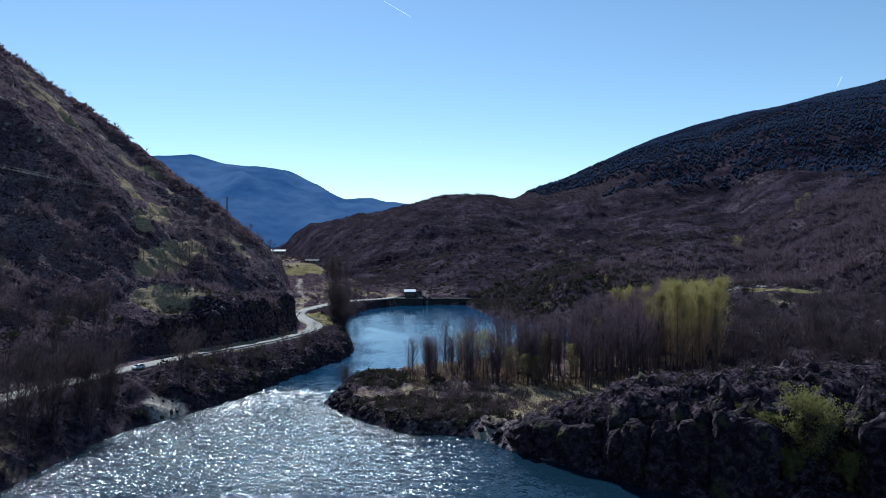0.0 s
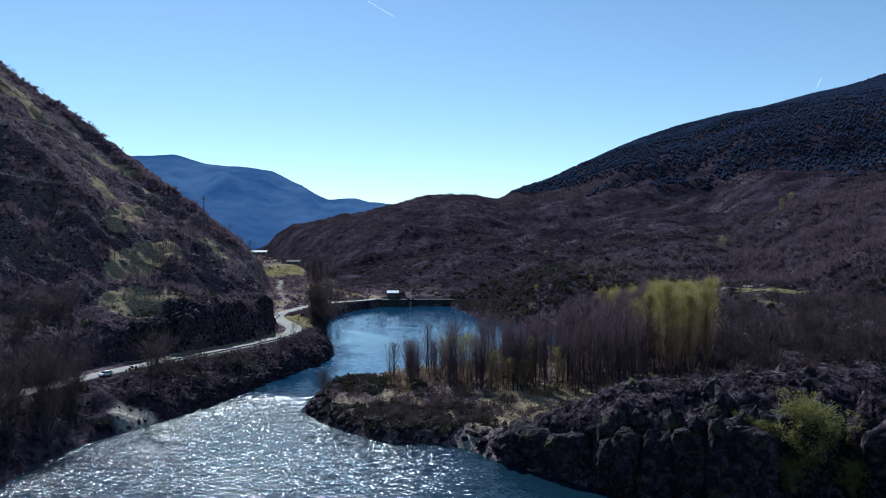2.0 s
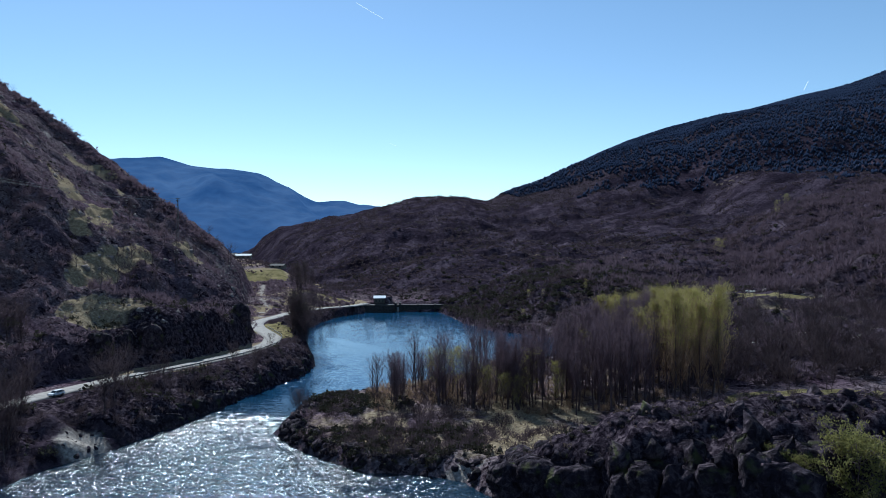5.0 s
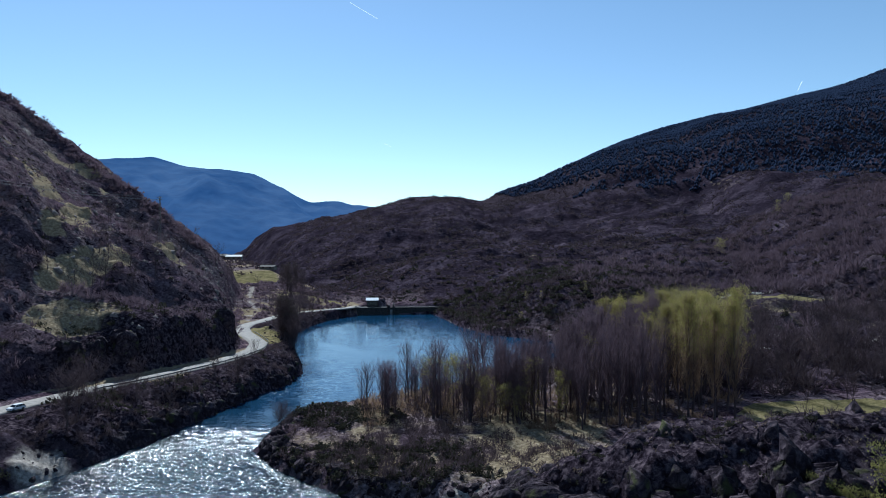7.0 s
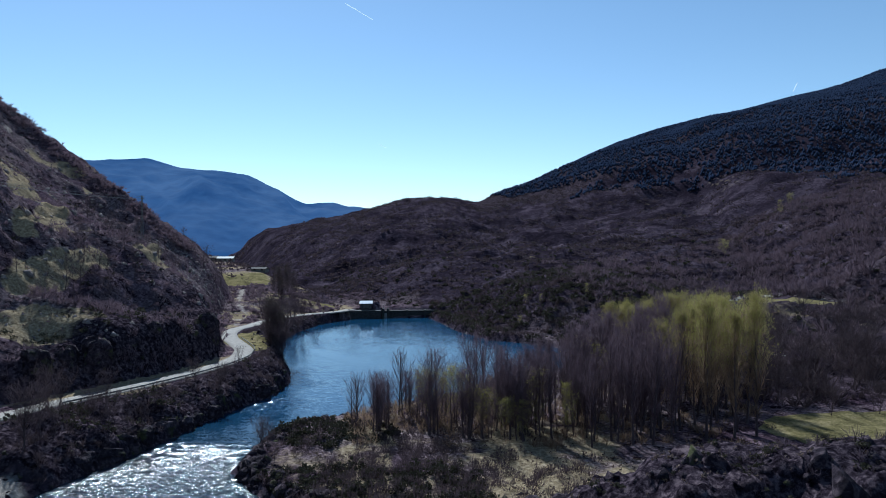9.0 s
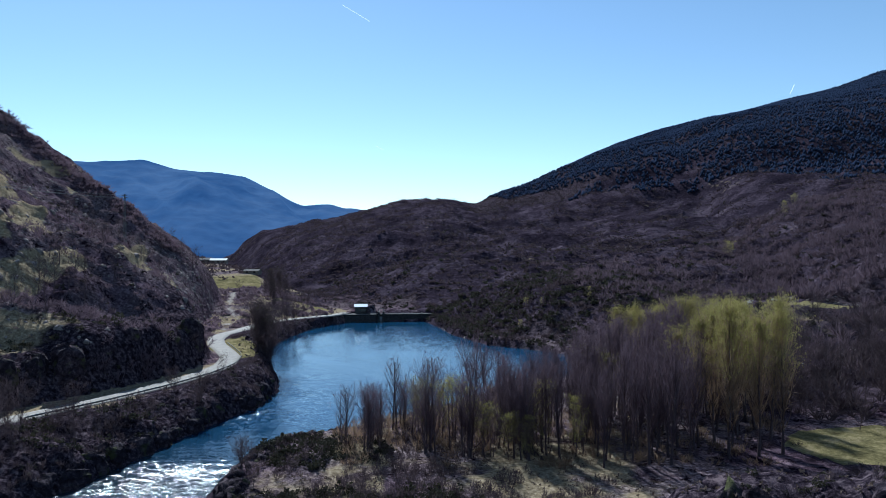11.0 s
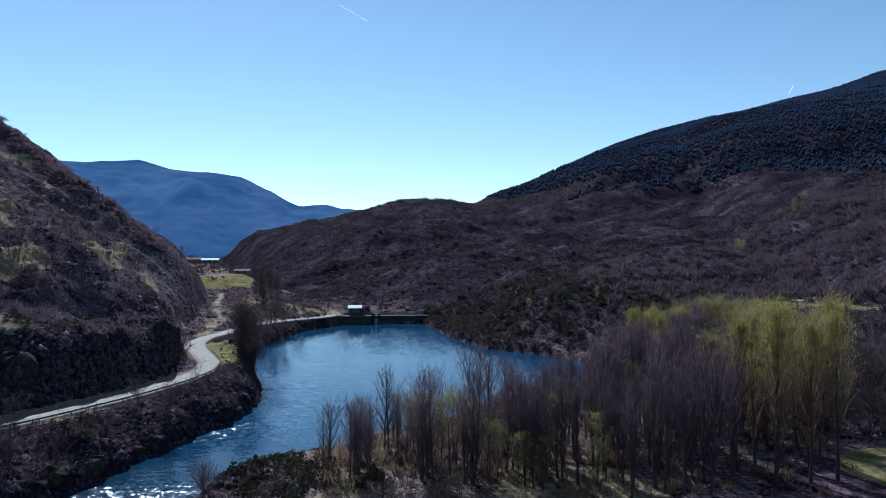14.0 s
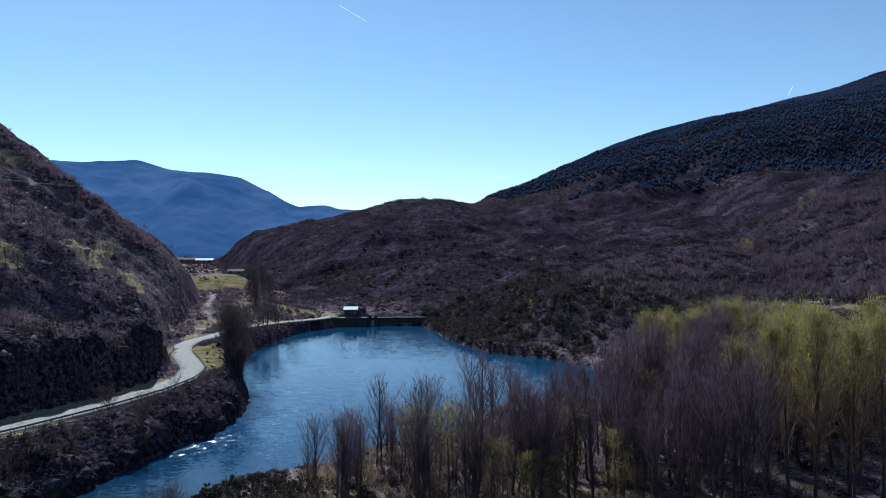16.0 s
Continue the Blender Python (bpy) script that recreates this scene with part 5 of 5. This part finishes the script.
# dry stone walls and heaps beside the track on the terraces
for line in ([(168, 316), (174, 312), (181, 307), (186, 296)], [(158, 307), (167, 304), (174, 300), (181, 289)]):
    length = np.concatenate([[0], np.cumsum([math.dist(a, b) for a, b in zip(line, line[1:])])])
    along_wall = rng.uniform(0, length[-1], 150)
    p = np.column_stack([np.interp(along_wall, length, [q[k] for q in line]) + rng.normal(0, 0.25, 150) for k in (0, 1)])
    stuff("dry_stone_wall", stones, p, rng.uniform(0.5, 1.1, 150), rng, STONE, "low grey dry stone wall beside the track", "wall", 0.1)
for cx, cy, n in ((131, 315, 40), (146, 317, 34), (109, 244, 20)):
    p = np.column_stack([rng.normal(cx, 2.8, n), rng.normal(cy, 1.2, n)])
    stuff("stone_heap", stones, p, rng.uniform(0.6, 1.7, n), rng, GRAVEL, "heap of pale field stones on the terrace", "stones", 0.15)


# ---- built things ----
def solid(name, bm, material, parent=None, label="", bevel=0.0):
    if bevel:
        bmesh.ops.bevel(bm, geom=bm.edges[:], offset=bevel, segments=1, affect="EDGES")
    me = bpy.data.meshes.new(name)
    bmesh.ops.recalc_face_normals(bm, faces=bm.faces[:])
    bm.to_mesh(me)
    bm.free()
    me.materials.append(material)
    ob = new(name, me)
    ob.parent = parent
    return tagged(ob, label) if label else ob


def block(x0, x1, y0, y1, z0, z1, bm=None):
    bm = bm or bmesh.new()
    m = Matrix.LocRotScale(((x0 + x1) / 2, (y0 + y1) / 2, (z0 + z1) / 2), None, (x1 - x0, y1 - y0, z1 - z0))
    bmesh.ops.create_cube(bm, size=1, matrix=m)
    return bm


def prism(profile, x0, x1, bm=None):
    """a (y, z) outline drawn out along x"""
    bm = bm or bmesh.new()
    a = [bm.verts.new((x0, y, z)) for y, z in profile]
    b = [bm.verts.new((x1, y, z)) for y, z in profile]
    n = len(profile)
    bm.faces.new(a)
    bm.faces.new(b[::-1])
    for i in range(n):
        bm.faces.new((a[i], a[(i + 1) % n], b[(i + 1) % n], b[i]))
    return bm


def rods(points, r, sides=6):
    bm = bmesh.new()
    me = bpy.data.meshes.new("tmp")
    v, f = joined([tubes([p], [q], [r], [r], sides) for p, q in zip(points, points[1:])])
    me.from_pydata([tuple(c) for c in v], [], [tuple(int(i) for i in q) for q in f])
    bm.from_mesh(me)
    bpy.data.meshes.remove(me)
    return bm


WHITE_METAL = make_plain("white_car_paint", (0.8, 0.8, 0.8), (0.86, 0.86, 0.86), 2.0, 0.25, 0.5, 0.0)
DARK_GLASS = make_plain("dark_car_glass", (0.01, 0.012, 0.014), (0.02, 0.022, 0.025), 2.0, 0.08, 0.5, 0.0)
RUBBER = make_plain("black_rubber", (0.015, 0.015, 0.015), (0.03, 0.03, 0.03), 8.0, 0.9, 0.2, 0.0)
STEEL = make_plain("dull_galvanised_steel", (0.06, 0.06, 0.06), (0.13, 0.13, 0.13), 1.0, 0.5, 0.5, 0.0)
SHEET_ROOF = make_plain("bright_sheet_metal_roof", (0.26, 0.26, 0.26), (0.36, 0.36, 0.35), 0.6, 0.7, 0.5, 0.0)
PLASTER = make_plain("grey_weathered_plaster", (0.1, 0.092, 0.08), (0.2, 0.185, 0.165), 0.7, 0.9, 0.2, 0.0)
WOOD_DARK = make_plain("dark_painted_wood", (0.03, 0.028, 0.025), (0.07, 0.06, 0.05), 2.0, 0.7, 0.3, 0.0)

# dam: wall, gate piers, deck rail
dam = tagged(new("dam"), "low dark concrete dam closing the lake", "dam")
solid("wall", prism([(441, -4), (441, 3.4), (440.6, 3.5), (440.6, 3.9), (444.4, 3.9), (444.4, 3.5), (446, -4)], -12, 18), CONCRETE, dam)
solid("abutment", prism([(437, -4), (437, 3.6), (436.7, 3.7), (436.7, 4.2), (449, 4.2), (449, -4)], -30, -12.4), CONCRETE, dam, bevel=0.05)
for x in (-11.2, -8.6, 2.0, 12.5):
    solid("pier", block(x - 0.5, x + 0.5, 439.0, 444.6, -4, 5.2 if x < -5 else 4.3), CONCRETE, dam, bevel=0.06)
solid("sluice_gate", block(-10.6, -9.2, 440.2, 440.5, -2, 2.6), SHEET_ROOF, dam, "pale steel gate", bevel=0.03)
solid("gate_frame", rods([(-11.2, 441, 5.2), (-11.2, 441, 7.0), (-8.6, 441, 7.0), (-8.6, 441, 5.2)], 0.16), STEEL, dam)
for k in range(13):
    solid("rail_post", rods([(-7.5 + 2.0 * k, 441, 3.9), (-7.5 + 2.0 * k, 441, 4.95)], 0.05, 5), STEEL, dam)
solid("handrail", rods([(-7.5, 441, 4.95), (16.5, 441, 4.95)], 0.05, 5), STEEL, dam)

# gate house beside the dam
house = tagged(new("gate_house"), "small dark gate house with a bright sheet roof on the dam", "house")
house.location = (-21, 444.5, 4.2)
hb = bmesh.new()
for x0, x1, y0, y1 in ((-3.2, 3.2, -2.6, -2.3), (-3.2, 3.2, 2.3, 2.6), (-3.2, -2.9, -2.3, 2.3), (2.9, 3.2, -2.3, 2.3)):
    block(x0, x1, y0, y1, 0, 3.7, hb)
DARK_PLASTER = make_plain("dark_weathered_plaster", (0.04, 0.036, 0.034), (0.09, 0.08, 0.072), 0.7, 0.9, 0.2, 0.0)
solid("wall", hb, DARK_PLASTER, house)
solid("gable", prism([(-2.6, 3.7), (0, 4.9), (2.6, 3.7)], -3.19, 3.19), DARK_PLASTER, house)
for s in (-1, 1):
    solid("roof_slope", prism([(0, 5.12), (0, 5.0), (s * 3.1, 3.62), (s * 3.1, 3.74)], -3.7, 3.7), WHITE_METAL, house, "bright sheet metal roof slope")
for x in (-1.9, 0.0, 1.9):
    w = solid("window", block(x - 0.45, x + 0.45, -2.63, -2.585, 1.4, 2.7), DARK_GLASS, house, "dark window")
    solid("frame", block(x - 0.55, x + 0.55, -2.66, -2.61, 1.28, 1.4), WOOD_DARK, w)
solid("door", block(3.19, 3.24, -0.5, 0.5, 0.0, 2.1), WOOD_DARK, house, "dark wooden door")

# barns behind the field
TILE_ROOF = make_plain("grey_brown_tiles", (0.06, 0.05, 0.045), (0.13, 0.11, 0.1), 1.0, 0.9, 0.2, 0.0)


def barn(x, y, turn, length, depth, eaves, ridge, label, roof=None):
    root = tagged(new("barn"), label, "barn")
    root.matrix_basis = pose(x, y, float(ground_z(x, y)) - 0.4, 0, 0, turn)
    h = length / 2
    b = bmesh.new()
    for x0, x1, y0, y1 in ((-h, h, -depth / 2, -depth / 2 + 0.3), (-h, h, depth / 2 - 0.3, depth / 2), (-h, -h + 0.3, -depth / 2 + 0.3, depth / 2 - 0.3), (h - 0.3, h, -depth / 2 + 0.3, depth / 2 - 0.3)):
        block(x0, x1, y0, y1, 0, eaves, b)
    solid("wall", b, PLASTER, root)
    solid("gable", prism([(-depth / 2, eaves), (0, ridge - 0.1), (depth / 2, eaves)], -h + 0.01, h - 0.01), PLASTER, root)
    for s in (-1, 1):
        solid("roof_slope", prism([(0, ridge + 0.12), (0, ridge), (s * (depth / 2 + 0.5), eaves - 0.15), (s * (depth / 2 + 0.5), eaves - 0.03)], -h - 0.5, h + 0.5), roof or SHEET_ROOF, root)
    n = max(2, int(length / 5))
    for k in range(n):
        cx = -h + length * (k + 0.5) / n
        solid("window", block(cx - 0.8, cx + 0.8, -depth / 2 - 0.04, -depth / 2 - 0.005, 1.5, 2.6), DARK_GLASS, root)
    return root


barn(-196, 735, 8, 30, 9, 4.0, 5.6, "long farm barn with a dull tiled roof behind the field", TILE_ROOF)
barn(-172, 728, 4, 15, 8, 3.6, 5.2, "farm shed with a bright white roof beside the barn")
barn(-104, 556, -12, 11, 6, 2.6, 3.8, "low stone shed with a dull tiled roof by the field", TILE_ROOF)
barn(-190, 900, 20, 7, 6, 3.5, 5.0, "small white house on the far hillside")

# parked car at the roadside
car = tagged(new("car"), "white compact car parked at the roadside", "car")
car.matrix_basis = pose(-78.0, 178.2, 7.1, 0, 0, 246)
car.scale = (0.8, 0.8, 0.8)
side = [(-2.05, 0.32), (-2.1, 0.62), (-2.0, 0.88), (-1.85, 0.93), (-1.05, 0.97), (1.1, 0.98), (1.95, 0.84), (2.1, 0.68), (2.1, 0.32)]
cabin = [(-1.95, 0.93), (-1.6, 1.4), (-1.2, 1.49), (0.1, 1.5), (0.45, 1.43), (1.15, 0.97)]


def lengthwise(profile, half, top_in=0.0):
    bm = bmesh.new()
    zmax = max(z for _, z in profile)
    zmin = min(z for _, z in profile)
    rows = []
    for s in (-1, 1):
        rows.append([bm.verts.new((x, s * (half - top_in * (z - zmin) / (zmax - zmin)), z)) for x, z in profile])
    n = len(profile)
    bm.faces.new(rows[0])
    bm.faces.new(rows[1][::-1])
    for i in range(n):
        bm.faces.new((rows[0][i], rows[1][i], rows[1][(i + 1) % n], rows[0][(i + 1) % n]))
    return bm


solid("body", lengthwise(side, 0.87), WHITE_METAL, car, bevel=0.05)
solid("window_band", lengthwise(cabin, 0.82, 0.17), DARK_GLASS, car, "dark glass of the cabin", bevel=0.03)
solid("roof", lengthwise([(-1.58, 1.43), (-1.2, 1.52), (0.1, 1.53), (0.42, 1.46)], 0.67), WHITE_METAL, car, bevel=0.02)
for x in (-1.55, -0.45, 0.75):
    for s in (-1, 1):
        solid("door_pillar", rods([(x + (0.3 if x < 0 else 0.25), s * 0.83, 0.96), (x + (0.35 if x < 0 else -0.3), s * 0.79, 1.45)], 0.045), WHITE_METAL, car)
for x in (-1.32, 1.32):
    for s in (-1, 1):
        b = bmesh.new()
        bmesh.ops.create_cone(b, cap_ends=True, segments=18, radius1=0.32, radius2=0.32, depth=0.2, matrix=pose(x, s * 0.8, 0.32, 90))
        wheel = solid("wheel", b, RUBBER, car, bevel=0.03)
        b = bmesh.new()
        bmesh.ops.create_cone(b, cap_ends=True, segments=12, radius1=0.2, radius2=0.17, depth=0.03, matrix=pose(x, s * 0.915, 0.32, 90 * s))
        solid("rim", b, STEEL, wheel)
for s in (-1, 1):
    solid("headlight", block(2.03, 2.13, s * 0.72 - 0.17, s * 0.72 + 0.17, 0.66, 0.78), SHEET_ROOF, car, bevel=0.02)
    solid("tail_light", block(-2.12, -2.0, s * 0.7 - 0.1, s * 0.7 + 0.1, 0.68, 0.86), make_plain("red_lamp_glass", (0.3, 0.02, 0.02), (0.4, 0.03, 0.03), 5.0, 0.3, 0.5, 0.0), car, bevel=0.02)
    solid("mirror", block(0.78, 0.92, s * 0.98 - 0.09, s * 0.98 + 0.09, 0.98, 1.1), WHITE_METAL, car, bevel=0.02)

# guard rail on the river side of the bend
rail = tagged(new("guard_rail"), "low steel guard rail along the outside of the bend", "guard rail")
sel = [i for i in range(len(road_line)) if 196 < road_line[i][1] < 300]
edge_pts = [(road_line[i][0] + road_side[i][0] * 3.25, road_line[i][1] + road_side[i][1] * 3.25, road_line[i][2] + 0.1) for i in sel]
vv, ff = [], []
for x, y, z in edge_pts:
    i = len(vv)
    vv += [(x, y, z + 0.45), (x, y, z + 0.8), (x + 0.06, y, z + 0.8), (x + 0.06, y, z + 0.45)]
    if i:
        ff += [(i - 4 + k, i - 4 + (k + 1) % 4, i + (k + 1) % 4, i + k) for k in range(4)]
part("beam", vv, ff, STEEL, rail)
for x, y, z in edge_pts[::3]:
    solid("post", block(x + 0.06, x + 0.18, y - 0.06, y + 0.06, z - 0.6, z + 0.75), STEEL, rail)

# power line over the hillside
def pylon(x, y, top):
    z0 = float(ground_z(x, y)) - 0.5
    root = tagged(new("power_pylon"), "slim steel lattice power pylon on the hillside", "pylon", "power line pylons")
    root.location = (x, y, z0)
    h = top - z0
    def at(k, s, t):
        w = 1.0 * (1 - t) + 0.3 * t
        return ((1, 1, -1, -1)[k] * w * 0.5 * s, (1, -1, -1, 1)[k] * w * 0.5, h * t)
    for k in range(4):
        solid("leg", rods([at(k, 1, 0), at(k, 1, 1)], 0.06, 4), STEEL, root)
    n = 12
    for j in range(n):
        for k in range(4):
            solid("brace", rods([at(k, 1, j / n), at((k + 1) % 4, 1, (j + 1) / n)], 0.035, 3), STEEL, root)
    for t, w in ((0.985, 0.9), (0.94, 1.2)):
        solid("cross_arm", rods([(-w, 0, h * t), (0, 0, h * t + 0.4), (w, 0, h * t), (-w, 0, h * t)], 0.06, 5), STEEL, root)
    return root, z0, h


near_pylon = pylon(-97, 313, 59.5)
other_pylon = pylon(-196, 118, 90)
for s, t in ((-1.2, 0.94), (1.2, 0.94), (0, 0.985)):
    pa = Vector((-97 + s * 0.7, 313 - s * 0.7, near_pylon[1] + near_pylon[2] * t))
    pb = Vector((-196 + s * 0.7, 118 - s * 0.7, other_pylon[1] + other_pylon[2] * t))
    pts = [tuple(pa.lerp(pb, k / 30) - Vector((0, 0, 9 * 4 * (k / 30) * (1 - k / 30)))) for k in range(31)]
    tagged(solid("power_cable", rods(pts, 0.035, 4), STEEL), "thin sagging power cable over the slope", "cable", "power cables")

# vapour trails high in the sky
TRAIL = Mat("glow_white_vapour", 1.0, 0.0)
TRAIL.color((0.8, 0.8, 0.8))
# this glow stands in for sunlight scattered by the ice of the trails
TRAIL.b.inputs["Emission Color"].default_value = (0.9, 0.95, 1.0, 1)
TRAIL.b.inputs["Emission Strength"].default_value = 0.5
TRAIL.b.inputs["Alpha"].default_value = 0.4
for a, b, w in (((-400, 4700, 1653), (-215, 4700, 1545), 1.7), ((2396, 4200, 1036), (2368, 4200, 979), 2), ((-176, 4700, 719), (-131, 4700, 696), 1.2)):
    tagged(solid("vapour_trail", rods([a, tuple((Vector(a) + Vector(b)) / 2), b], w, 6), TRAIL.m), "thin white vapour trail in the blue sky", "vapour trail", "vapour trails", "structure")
